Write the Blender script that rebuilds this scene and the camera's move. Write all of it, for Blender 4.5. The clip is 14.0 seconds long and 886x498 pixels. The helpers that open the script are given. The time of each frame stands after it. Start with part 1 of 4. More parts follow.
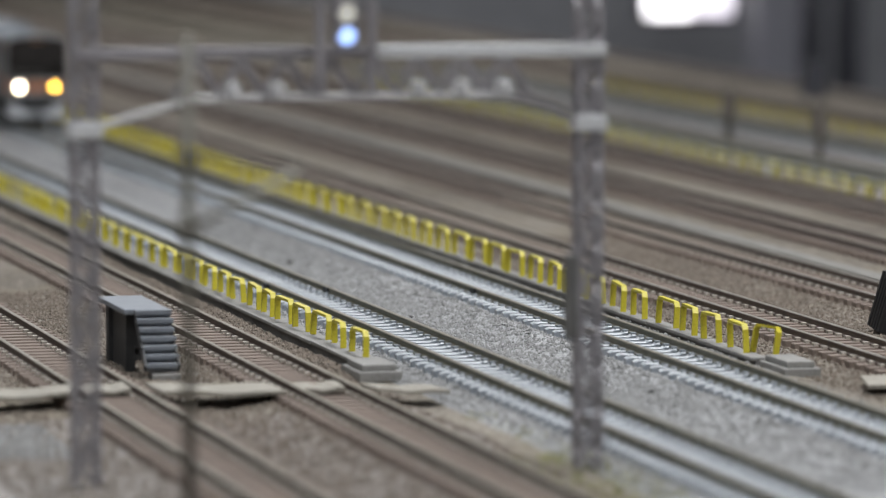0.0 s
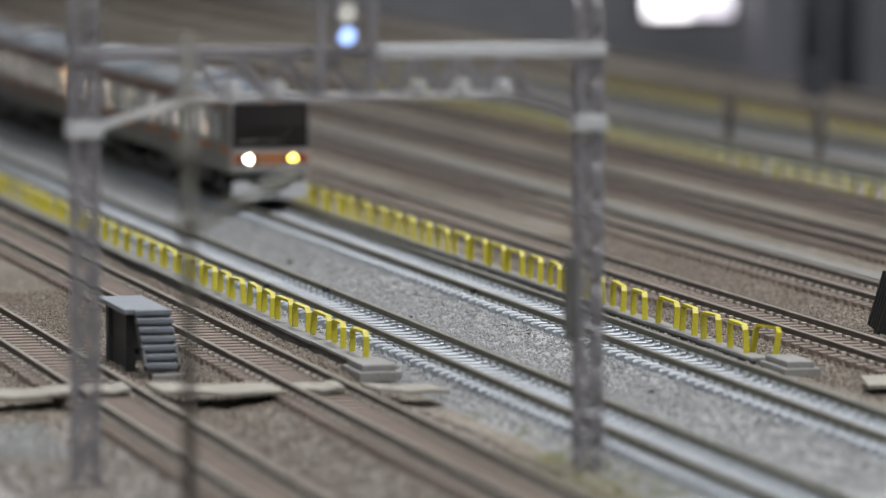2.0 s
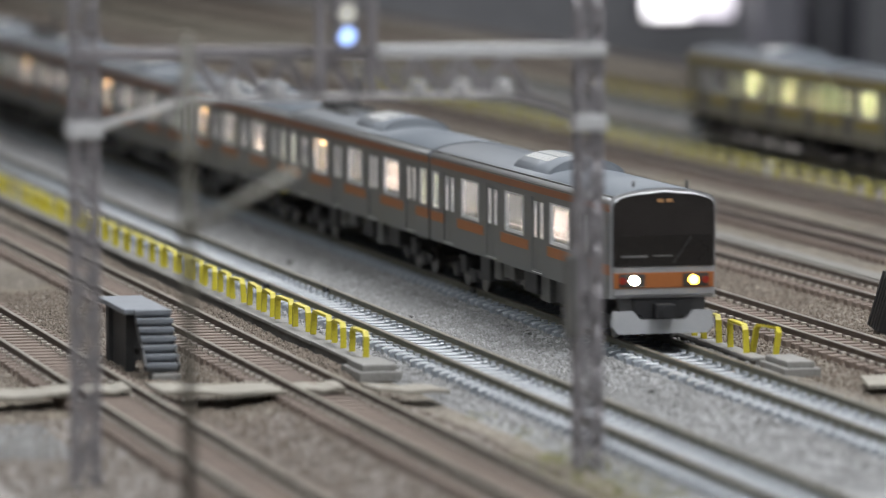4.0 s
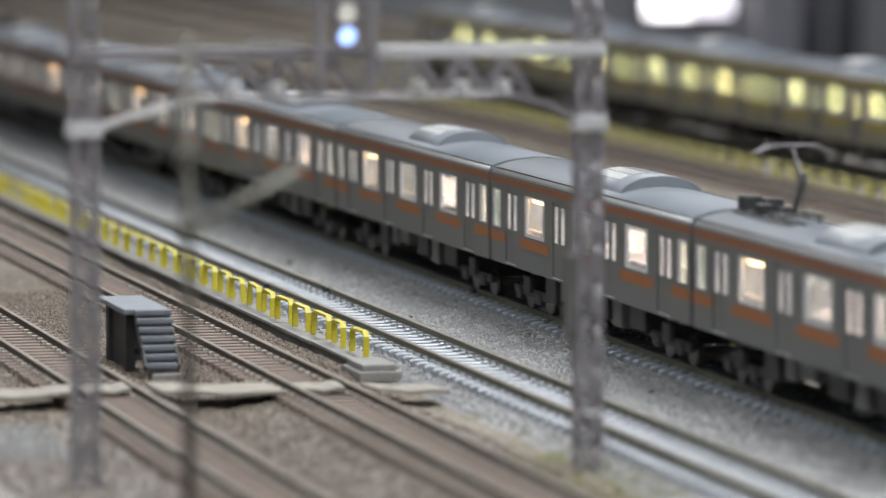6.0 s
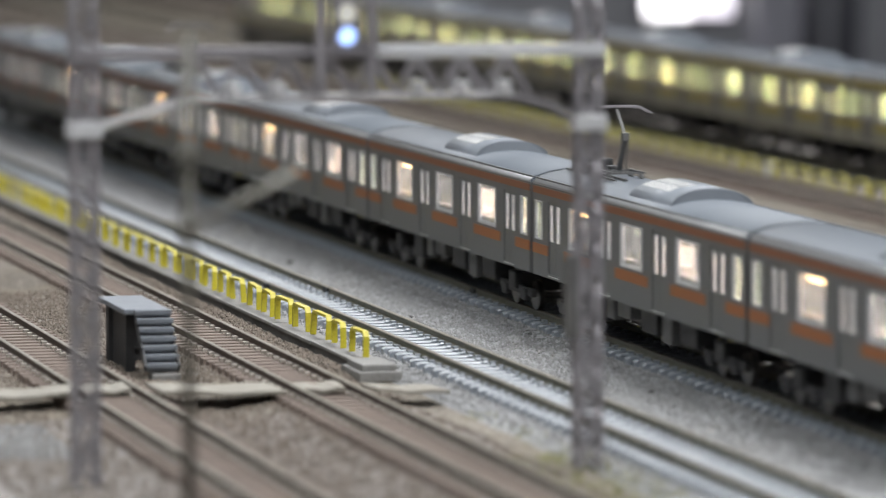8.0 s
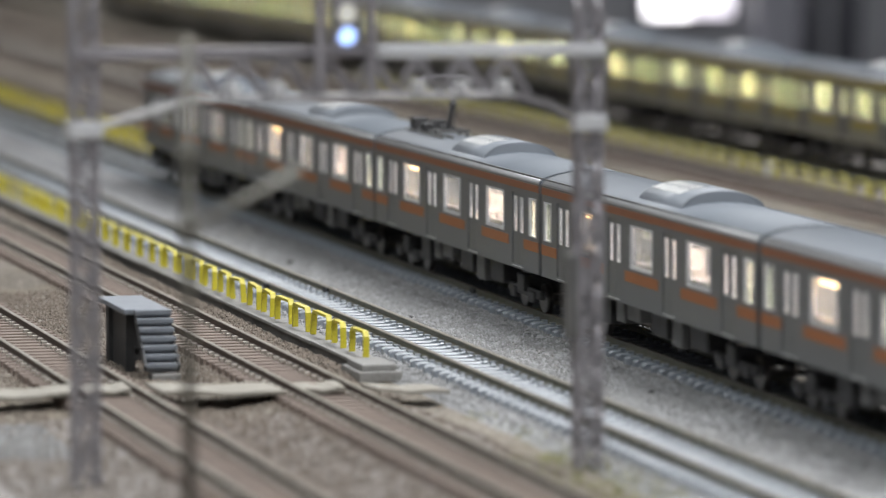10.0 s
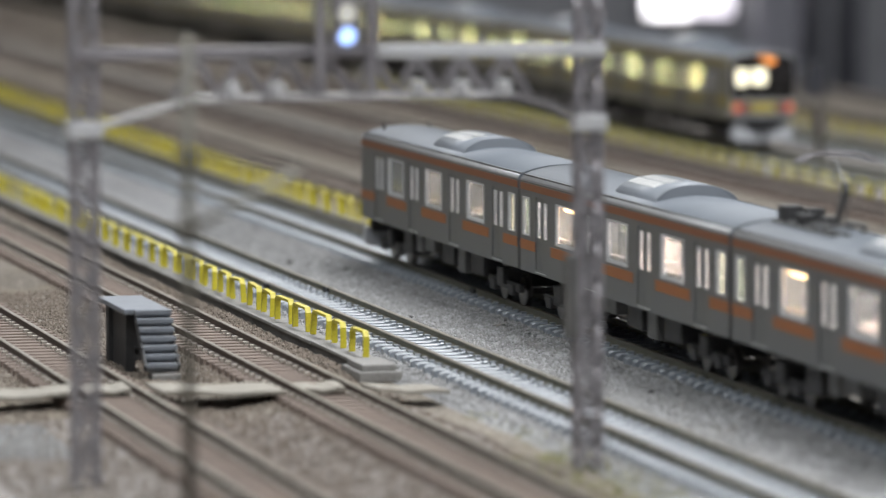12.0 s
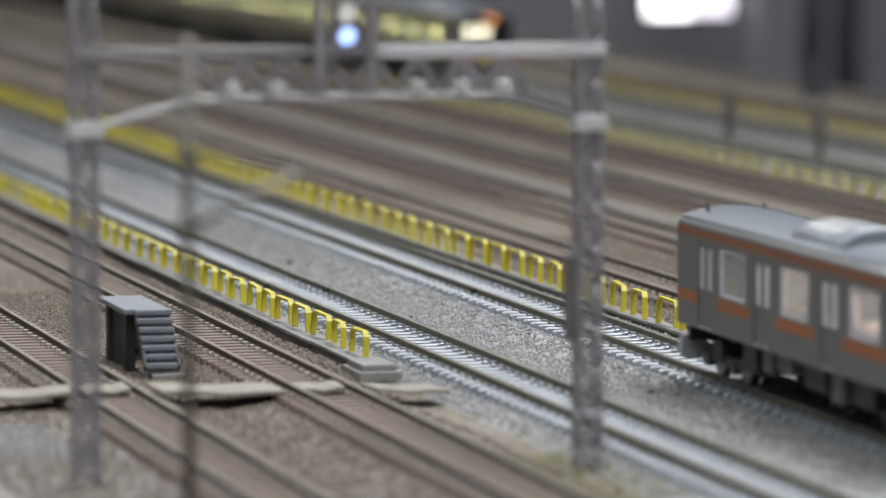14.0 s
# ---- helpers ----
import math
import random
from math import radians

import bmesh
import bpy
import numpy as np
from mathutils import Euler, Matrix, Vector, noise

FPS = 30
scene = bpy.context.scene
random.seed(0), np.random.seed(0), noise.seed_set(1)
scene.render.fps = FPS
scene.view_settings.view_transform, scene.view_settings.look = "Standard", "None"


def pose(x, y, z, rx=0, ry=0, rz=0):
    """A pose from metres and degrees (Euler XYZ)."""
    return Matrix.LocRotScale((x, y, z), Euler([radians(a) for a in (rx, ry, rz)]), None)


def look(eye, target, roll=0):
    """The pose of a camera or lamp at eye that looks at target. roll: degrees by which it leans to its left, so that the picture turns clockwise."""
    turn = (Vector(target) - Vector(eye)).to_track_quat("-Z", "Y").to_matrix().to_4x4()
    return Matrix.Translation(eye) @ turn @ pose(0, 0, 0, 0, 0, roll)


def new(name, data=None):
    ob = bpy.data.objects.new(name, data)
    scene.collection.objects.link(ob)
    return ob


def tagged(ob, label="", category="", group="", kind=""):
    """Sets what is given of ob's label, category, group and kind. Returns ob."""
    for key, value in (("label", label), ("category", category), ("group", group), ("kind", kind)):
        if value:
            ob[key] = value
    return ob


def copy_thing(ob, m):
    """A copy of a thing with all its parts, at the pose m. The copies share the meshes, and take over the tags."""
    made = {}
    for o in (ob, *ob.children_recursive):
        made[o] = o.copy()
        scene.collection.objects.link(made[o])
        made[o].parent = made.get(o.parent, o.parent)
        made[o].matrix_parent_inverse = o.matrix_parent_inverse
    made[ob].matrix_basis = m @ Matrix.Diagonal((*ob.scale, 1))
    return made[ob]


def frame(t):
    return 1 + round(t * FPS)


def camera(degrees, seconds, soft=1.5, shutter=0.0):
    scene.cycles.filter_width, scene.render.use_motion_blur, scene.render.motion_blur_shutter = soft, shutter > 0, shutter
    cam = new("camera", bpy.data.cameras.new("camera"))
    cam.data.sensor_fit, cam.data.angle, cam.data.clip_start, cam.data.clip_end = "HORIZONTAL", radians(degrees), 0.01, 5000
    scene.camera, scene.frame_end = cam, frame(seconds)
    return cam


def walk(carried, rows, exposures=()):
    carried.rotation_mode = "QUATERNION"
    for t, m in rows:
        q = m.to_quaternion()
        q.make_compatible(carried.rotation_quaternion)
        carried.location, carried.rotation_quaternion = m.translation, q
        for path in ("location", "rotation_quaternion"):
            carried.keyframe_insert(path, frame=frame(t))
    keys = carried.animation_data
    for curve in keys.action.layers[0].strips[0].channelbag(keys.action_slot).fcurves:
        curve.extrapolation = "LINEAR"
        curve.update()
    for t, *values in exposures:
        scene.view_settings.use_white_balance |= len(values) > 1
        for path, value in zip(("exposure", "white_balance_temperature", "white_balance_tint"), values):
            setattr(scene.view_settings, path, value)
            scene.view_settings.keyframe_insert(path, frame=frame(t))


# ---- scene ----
U = 0.0125            # one scale metre of the 1:80 model, in metres


def s3(x, y, z):
    return Vector((x * U, y * U, z * U))


# ---- camera: stands still ----
cam = camera(10.252, 14.0, soft=1.15, shutter=0.4)
cam.data.dof.use_dof = True
cam.data.dof.focus_distance = 138.5 * U
cam.data.dof.aperture_fstop = 13.8
EYE = s3(150.1845, -38.0581, 13.8964)
AIM = EYE + Vector((-0.96583, 0.24483, -0.08560))
walk(cam, [(0.0, look(EYE, AIM)), (14.0, look(EYE, AIM))],
     [(0.0, 0.16), (3.2, 0.18), (5.3, 0.42), (12.5, 0.40), (14.0, 0.28)])

# ---- light: an exhibition hall, with assumed lamps overhead out of view ----
world = bpy.data.worlds.new("hall")
world.use_nodes = True
world.node_tree.nodes["Background"].inputs[0].default_value = (0.55, 0.58, 0.62, 1)
world.node_tree.nodes["Background"].inputs[1].default_value = 0.4
scene.world = world


def assumed_lamp(x, y, z, sx, sy, watts, colour):
    data = bpy.data.lights.new("assumed_lamp", "AREA")
    data.shape, data.size, data.size_y, data.energy, data.color = "RECTANGLE", sx, sy, watts, colour
    ob = new("assumed_lamp", data)
    ob.matrix_world = look((x, y, z), (x, y, 0))


assumed_lamp(0.6, 0.40, 1.32, 1.9, 0.45, 29, (0.96, 0.98, 1.0))
# added fill from the camera's side
assumed_lamp(0.85, -0.75, 1.32, 1.6, 0.8, 13.5, (0.93, 0.97, 1.0))
# added to brighten the far end of the layout
assumed_lamp(-2.2, 0.2, 1.32, 1.6, 0.6, 18, (0.97, 0.98, 1.0))


# ---- materials ----
def mat(name, colour, rough=0.6, metal=0.0, vary=0.25, scale=120.0, fine=1400.0, bump=0.2, glow=0.0, glow_colour=None,
        tint=None, each=0.0, spec=0.5):
    """A surface with variation at two scales, a fine bump and, for repeats, a shade of its own for each object."""
    m = bpy.data.materials.new(name)
    m.use_nodes = True
    n, l = m.node_tree.nodes, m.node_tree.links
    b = n["Principled BSDF"]
    b.inputs["Roughness"].default_value, b.inputs["Metallic"].default_value = rough, metal
    b.inputs["Specular IOR Level"].default_value = spec
    co = n.new("ShaderNodeTexCoord")
    big, small = n.new("ShaderNodeTexNoise"), n.new("ShaderNodeTexNoise")
    big.inputs["Scale"].default_value, big.inputs["Detail"].default_value = scale, 4
    small.inputs["Scale"].default_value, small.inputs["Detail"].default_value = fine, 2
    for t in (big, small):
        l.new(co.outputs["Object"], t.inputs["Vector"])
    add = n.new("ShaderNodeMath")
    add.operation = "ADD"
    l.new(big.outputs["Fac"], add.inputs[0])
    l.new(small.outputs["Fac"], add.inputs[1])
    last = add
    if each:
        info = n.new("ShaderNodeObjectInfo")
        mul = n.new("ShaderNodeMath")
        mul.operation = "MULTIPLY_ADD"
        l.new(info.outputs["Random"], mul.inputs[0])
        mul.inputs[1].default_value = each
        l.new(add.outputs[0], mul.inputs[2])
        last = mul
    ramp = n.new("ShaderNodeMapRange")
    ramp.inputs["From Min"].default_value, ramp.inputs["From Max"].default_value = 0.6, 1.4 + each
    l.new(last.outputs[0], ramp.inputs["Value"])
    mix = n.new("ShaderNodeMix")
    mix.data_type = "RGBA"
    dark = [c * (1 - vary) for c in colour]
    light = [min(1, c * (1 + vary)) for c in (tint or colour)]
    mix.inputs[6].default_value, mix.inputs[7].default_value = (*dark, 1), (*light, 1)
    l.new(ramp.outputs[0], mix.inputs[0])
    l.new(mix.outputs[2], b.inputs["Base Color"])
    if bump:
        bp = n.new("ShaderNodeBump")
        bp.inputs["Strength"].default_value, bp.inputs["Distance"].default_value = bump, 0.0006
        l.new(small.outputs["Fac"], bp.inputs["Height"])
        l.new(bp.outputs[0], b.inputs["Normal"])
    if glow:
        b.inputs["Emission Color"].default_value = (*(glow_colour or colour), 1)
        b.inputs["Emission Strength"].default_value = glow
    return m


def gravel(name, colours, scale, bump=0.8, patch=6.0, ochre=None):
    """Loose grains: cells of their own shade over broad patches."""
    m = bpy.data.materials.new(name)
    m.use_nodes = True
    n, l = m.node_tree.nodes, m.node_tree.links
    b = n["Principled BSDF"]
    b.inputs["Roughness"].default_value = 0.9
    b.inputs["Specular IOR Level"].default_value = 0.25
    co = n.new("ShaderNodeTexCoord")
    v, big = n.new("ShaderNodeTexVoronoi"), n.new("ShaderNodeTexNoise")
    v.inputs["Scale"].default_value, big.inputs["Scale"].default_value = scale, patch
    big.inputs["Detail"].default_value = 5
    for t in (v, big):
        l.new(co.outputs["Object"], t.inputs["Vector"])
    sep = n.new("ShaderNodeSeparateColor")
    l.new(v.outputs["Color"], sep.inputs[0])
    add = n.new("ShaderNodeMath")
    add.operation = "MULTIPLY_ADD"
    l.new(sep.outputs[0], add.inputs[0])
    add.inputs[1].default_value = 0.6
    l.new(big.outputs["Fac"], add.inputs[2])
    ramp = n.new("ShaderNodeValToRGB")
    e = ramp.color_ramp.elements
    e[0].position, e[1].position = 0.35, 1.05
    e[0].color, e[1].color = (*colours[0], 1), (*colours[2], 1)
    k = ramp.color_ramp.elements.new(0.7)
    k.color = (*colours[1], 1)
    l.new(add.outputs[0], ramp.inputs[0])
    colour = ramp.outputs[0]
    if ochre:
        spots, limit, mix = n.new("ShaderNodeTexNoise"), n.new("ShaderNodeMapRange"), n.new("ShaderNodeMix")
        spots.inputs["Scale"].default_value, spots.inputs["Detail"].default_value = 38.0, 6
        l.new(co.outputs["Object"], spots.inputs["Vector"])
        limit.inputs["From Min"].default_value, limit.inputs["From Max"].default_value = 0.48, 0.72
        limit.inputs["To Max"].default_value = 0.55
        l.new(spots.outputs["Fac"], limit.inputs["Value"])
        mix.data_type = "RGBA"
        l.new(limit.outputs[0], mix.inputs[0])
        l.new(colour, mix.inputs[6])
        mix.inputs[7].default_value = (*ochre, 1)
        colour = mix.outputs[2]
    l.new(colour, b.inputs["Base Color"])
    bp = n.new("ShaderNodeBump")
    bp.inputs["Strength"].default_value, bp.inputs["Distance"].default_value = bump, 0.0012
    bp.invert = True
    l.new(v.outputs["Distance"], bp.inputs["Height"])
    l.new(bp.outputs[0], b.inputs["Normal"])
    return m


def glass(name, colour, rough=0.03, alpha=0.75):
    m = bpy.data.materials.new(name)
    m.use_nodes = True
    b = m.node_tree.nodes["Principled BSDF"]
    b.inputs["Base Color"].default_value, b.inputs["Roughness"].default_value = (*colour, 1), rough
    b.inputs["Transmission Weight"].default_value = alpha
    b.inputs["IOR"].default_value = 1.1
    return m


BROWN = gravel("brown_ballast", ((0.095, 0.08, 0.067), (0.175, 0.151, 0.127), (0.29, 0.26, 0.222)), 900, ochre=(0.20, 0.168, 0.115))
GROUND_GREY = gravel("mottled_grey_ground", ((0.165, 0.145, 0.132), (0.245, 0.22, 0.206), (0.345, 0.32, 0.303)), 900, 0.7, 14.0)
GREY = gravel("grey_ballast", ((0.125, 0.124, 0.126), (0.25, 0.249, 0.252), (0.42, 0.42, 0.424)), 1500, 0.6)
STONE_G = mat("grey_stone", (0.285, 0.282, 0.28), 0.9, vary=0.55, scale=500, fine=2500, bump=0.4)
STONE_B = mat("brown_stone", (0.20, 0.165, 0.135), 0.9, vary=0.6, scale=500, fine=2500, bump=0.4)
RAIL_OLIVE = mat("weathered_rail_olive", (0.17, 0.162, 0.125), 0.55, 0.2, vary=0.3, scale=150, fine=1800)
RAIL_RUST = mat("rusty_rail_brown", (0.105, 0.078, 0.064), 0.6, 0.15, vary=0.35, scale=150, fine=1800)
RAIL_TOP = mat("worn_rail_head", (0.34, 0.315, 0.28), 0.40, 0.8, vary=0.35, scale=90, fine=700)
RAIL_TOP_DULL = mat("dull_rail_head", (0.185, 0.165, 0.13), 0.5, 0.4, vary=0.4, scale=90, fine=700)
SLEEPER_G = mat("pale_concrete_sleeper", (0.25, 0.275, 0.305), 0.32, vary=0.22, scale=150, fine=2200, bump=0.08, each=0.3, spec=0.9)
SLEEPER_B = mat("brown_sleeper", (0.20, 0.155, 0.13), 0.8, vary=0.3, scale=150, fine=2200, each=0.3)
CLIP_W = mat("pale_rail_clip", (0.42, 0.38, 0.33), 0.6, vary=0.3)
YELLOW_DULL = mat("dull_yellow_paint", (0.44, 0.39, 0.08), 0.6, vary=0.25, scale=90, fine=1200, bump=0.1, each=0.2)
MOSS = mat("yellow_green_moss", (0.20, 0.195, 0.075), 0.9, vary=0.4, scale=300, fine=2000, bump=0.4)
YELLOW = mat("yellow_paint", (0.55, 0.47, 0.035), 0.45, vary=0.22, scale=90, fine=1200, bump=0.1, each=0.2)
CONCRETE = mat("pale_concrete", (0.25, 0.243, 0.232), 0.8, vary=0.3, scale=80, fine=1500, bump=0.35)
CONCRETE_M = mat("dull_concrete", (0.205, 0.195, 0.18), 0.85, vary=0.3, scale=80, fine=1500, bump=0.35)
CONCRETE_SHADE = mat("shaded_concrete", (0.15, 0.145, 0.14), 0.85, vary=0.35, scale=80, fine=1500, bump=0.35)
BOARD = mat("pale_card_board", (0.29, 0.268, 0.23), 0.8, vary=0.3, scale=60, fine=900, bump=0.3)
STEP_GREY = mat("grey_painted_step", (0.185, 0.20, 0.225), 0.6, vary=0.2, scale=120, fine=1500)
STEP_DARK = mat("dark_painted_frame", (0.035, 0.035, 0.036), 0.6, vary=0.3)
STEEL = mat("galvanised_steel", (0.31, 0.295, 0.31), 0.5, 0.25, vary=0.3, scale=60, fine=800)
WHITE_S = mat("white_steel", (0.64, 0.65, 0.66), 0.4, 0.0, vary=0.15, scale=60, fine=800)
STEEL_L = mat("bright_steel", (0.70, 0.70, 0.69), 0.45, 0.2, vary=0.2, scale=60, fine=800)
POST_G = mat("olive_grey_post", (0.13, 0.122, 0.10), 0.6, 0.1, vary=0.3, scale=60, fine=800)
POST_A = mat("lit_olive_arm", (0.28, 0.27, 0.235), 0.6, vary=0.2, scale=60, fine=800)
POST_D = mat("dark_brown_post", (0.12, 0.105, 0.088), 0.7, vary=0.3, scale=60, fine=800)
BLACK = mat("black_paint", (0.02, 0.02, 0.022), 0.5, vary=0.3)
CERAMIC = mat("white_insulator", (0.55, 0.55, 0.55), 0.3, vary=0.1)
BODY = mat("train_silver_grey", (0.170, 0.172, 0.176), 0.40, 0.3, vary=0.07, scale=30, fine=900, bump=0.03)
# paler, yellow-tinted copy of the silver, standing for light reflected on the far train
BODY_Y = mat("train_silver_yellow_reflection", (0.30, 0.29, 0.235), 0.4, 0.2, vary=0.08, scale=30, fine=900, bump=0.03)
DOOR = mat("train_door_grey", (0.160, 0.162, 0.165), 0.38, 0.3, vary=0.07, scale=30, fine=900, bump=0.03)
ROOF = mat("train_roof_grey", (0.125, 0.143, 0.168), 0.5, 0.0, vary=0.1, scale=40, fine=1200, bump=0.05)
ROOF_UNIT = mat("roof_unit_grey", (0.20, 0.218, 0.245), 0.4, 0.0, vary=0.08, scale=40, fine=1200, bump=0.05)
UNIT_WHITE = mat("pale_grille", (0.78, 0.78, 0.77), 0.35, vary=0.08)
ORANGE = mat("orange_stripe", (0.37, 0.125, 0.035), 0.45, vary=0.1, scale=60, bump=0.02)
BROWNSTRIPE = mat("red_brown_stripe", (0.26, 0.092, 0.038), 0.45, vary=0.15, scale=60, bump=0.02)
YSTRIPE = mat("yellow_stripe", (0.42, 0.33, 0.05), 0.45, vary=0.1, scale=60, bump=0.02)
UNDER = mat("underframe_black", (0.042, 0.041, 0.042), 0.55, vary=0.4, scale=120)
UNDER_G = mat("underframe_grey_box", (0.145, 0.143, 0.14), 0.55, vary=0.4, scale=120)
UNDER_D = mat("dark_rock", (0.075, 0.073, 0.07), 0.85, vary=0.4, scale=120)
WHEEL = mat("dark_wheel_steel", (0.16, 0.15, 0.145), 0.35, 0.8, vary=0.2)
MASK = mat("black_cab_glass", (0.022, 0.020, 0.020), 0.08, vary=0.2, bump=0.0)
MASK_LOW = mat("dark_cab_glass_gradient", (0.014, 0.013, 0.013), 0.12, vary=0.2, bump=0.0)
FACE = mat("cab_face_grey", (0.36, 0.36, 0.37), 0.4, 0.2, vary=0.08, bump=0.03)
WHITE_P = mat("pale_grey_paint", (0.44, 0.45, 0.47), 0.4, vary=0.08, bump=0.03)
PANE = glass("clear_pane", (0.85, 0.86, 0.86))
PANE_G = glass("green_tinted_pane", (0.80, 0.87, 0.74))
GLAZE = mat("white_frame_and_glint", (0.68, 0.68, 0.69), 0.3, vary=0.06, bump=0.0)
EAVE = mat("eave_silver_highlight", (0.50, 0.50, 0.505), 0.32, 0.35, vary=0.06, bump=0.02)
INNER = mat("cream_interior", (0.74, 0.69, 0.64), 0.6, vary=0.12, scale=80, fine=600)
SEAT = mat("interior_seat", (0.55, 0.49, 0.46), 0.8, vary=0.3, scale=100, fine=700)
TUBE_WARM = mat("warm_cabin_light", (1, 0.9, 0.8), 0.5, vary=0.0, bump=0, glow=17.0, glow_colour=(1.0, 0.92, 0.87))
TUBE_DIM = mat("dim_cabin_light", (1, 0.9, 0.8), 0.5, vary=0.0, bump=0, glow=10.0, glow_colour=(1.0, 0.88, 0.80))
TUBE_YEL = mat("yellow_cabin_light", (1, 0.95, 0.5), 0.5, vary=0.0, bump=0, glow=78.0, glow_colour=(0.97, 1.0, 0.45))
LED_ORANGE = mat("orange_led", (1, 0.6, 0.2), 0.5, vary=0.0, bump=0, glow=10.0, glow_colour=(1.0, 0.62, 0.27))
LAMP_W = mat("lit_headlight", (1, 0.95, 0.85), 0.4, vary=0.0, bump=0, glow=36.0, glow_colour=(1.0, 0.84, 0.58))
LAMP_Y = mat("lit_warm_headlight", (1, 0.85, 0.5), 0.4, vary=0.0, bump=0, glow=18.0, glow_colour=(1.0, 0.50, 0.045))
LAMP_R = mat("lit_tail_light", (0.35, 0.04, 0.03), 0.4, vary=0.0, bump=0, glow=0.4, glow_colour=(1.0, 0.10, 0.06))
LAMP_OFF = mat("dark_red_lens", (0.30, 0.03, 0.02), 0.25, vary=0.1, bump=0)
CABGLOW = mat("lit_cab_window", (0.4, 0.38, 0.3), 0.4, vary=0.0, bump=0, glow=1.5, glow_colour=(1.0, 0.93, 0.68))
SIGN = mat("orange_sign", (0.9, 0.3, 0.08), 0.5, vary=0.0, bump=0, glow=1.6, glow_colour=(1.0, 0.36, 0.08))
SIGN_DIM = mat("dim_orange_sign", (0.45, 0.24, 0.10), 0.5, vary=0.2, bump=0)
SIGNAL_B = mat("blue_signal_light", (0.4, 0.6, 1), 0.4, vary=0.0, bump=0, glow=1.5, glow_colour=(0.38, 0.54, 1.0))
SIGNAL_W = mat("pale_signal_lens", (0.8, 0.8, 0.76), 0.3, vary=0.1, bump=0, glow=0.35, glow_colour=(0.95, 0.95, 0.85))
SCREEN = mat("lit_screen", (1, 1, 1), 0.5, vary=0.0, bump=0, glow=3.2, glow_colour=(1.0, 0.97, 1.0))
SCREEN_V = mat("lit_violet_screen", (1, 1, 1), 0.5, vary=0.0, bump=0, glow=1.5, glow_colour=(0.94, 0.88, 1.0))
WALL = mat("dark_hall_wall", (0.37, 0.375, 0.40), 0.8, vary=0.25, scale=1.5, fine=60)
CEIL = mat("hall_ceiling", (0.55, 0.55, 0.54), 0.9, vary=0.1, scale=2, fine=60)
FLOOR = mat("hall_floor", (0.10, 0.10, 0.105), 0.6, vary=0.25, scale=2, fine=60)
FASCIA = mat("layout_fascia", (0.10, 0.085, 0.075), 0.7, vary=0.2, scale=4, fine=80)
CABINET = mat("dark_cabinet", (0.06, 0.062, 0.075), 0.5, vary=0.3, scale=4, fine=80)
CABINET_L = mat("pale_panel", (0.30, 0.30, 0.34), 0.6, vary=0.2, scale=4, fine=80)


# ---- mesh helpers (in scale metres) ----
def box(bm, x0, y0, z0, x1, y1, z1, bevel=0.0):
    vs = [bm.verts.new((x, y, z)) for x in (x0, x1) for y in (y0, y1) for z in (z0, z1)]
    fs = [bm.faces.new([vs[i] for i in q]) for q in
          ((0, 1, 3, 2), (4, 6, 7, 5), (0, 4, 5, 1), (2, 3, 7, 6), (0, 2, 6, 4), (1, 5, 7, 3))]
    if bevel:
        es = list({e for f in fs for e in f.edges})
        bmesh.ops.bevel(bm, geom=es, offset=bevel, segments=2, affect="EDGES", profile=0.6)
    return fs


def rod(bm, a, b, r, n=10, r2=None):
    a, b = Vector(a), Vector(b)
    d = b - a
    q = d.to_track_quat("Z", "Y")
    rings = []
    for p, rr in ((a, r), (b, r if r2 is None else r2)):
        rings.append([bm.verts.new(p + q @ Vector((rr * math.cos(2 * math.pi * i / n), rr * math.sin(2 * math.pi * i / n), 0)))
                      for i in range(n)])
    for i in range(n):
        bm.faces.new((rings[0][i], rings[0][(i + 1) % n], rings[1][(i + 1) % n], rings[1][i])).smooth = n > 6
    bm.faces.new(rings[0][::-1])
    bm.faces.new(rings[1])


def bar(bm, a, b, w, h):
    """A square bar from a to b."""
    a, b = Vector(a), Vector(b)
    q = (b - a).to_track_quat("X", "Z")
    n = (b - a).length
    vs = [bm.verts.new(a + q @ Vector((x, y, z))) for x in (0, n) for y in (-w / 2, w / 2) for z in (-h / 2, h / 2)]
    for f in ((0, 1, 3, 2), (4, 6, 7, 5), (0, 4, 5, 1), (2, 3, 7, 6), (0, 2, 6, 4), (1, 5, 7, 3)):
        bm.faces.new([vs[i] for i in f])


def prism(bm, outline, x0, x1, smooth=False):
    """An outline in (y, z) drawn along x."""
    a = [bm.verts.new((x0, y, z)) for y, z in outline]
    b = [bm.verts.new((x1, y, z)) for y, z in outline]
    k = len(outline)
    for i in range(k):
        bm.faces.new((a[i], a[(i + 1) % k], b[(i + 1) % k], b[i])).smooth = smooth
    bm.faces.new(a[::-1])
    bm.faces.new(b)


def mesh_of(name, bm, material):
    bmesh.ops.recalc_face_normals(bm, faces=bm.faces)
    for v in bm.verts:
        v.co *= U
    me = bpy.data.meshes.new(name)
    bm.to_mesh(me)
    bm.free()
    for m in (material if isinstance(material, (list, tuple)) else (material,)):
        me.materials.append(m)
    return me


def part(name, bm, material, parent=None, label="", at=None):
    me = bm if isinstance(bm, bpy.types.Mesh) else mesh_of(name, bm, material)
    ob = new(name, me)
    if parent:
        ob.parent = parent
    if at:
        ob.matrix_basis = at
    if label:
        tagged(ob, label)
    return ob


def place(x, y, z, rx=0, ry=0, rz=0):
    return pose(x * U, y * U, z * U, rx, ry, rz)


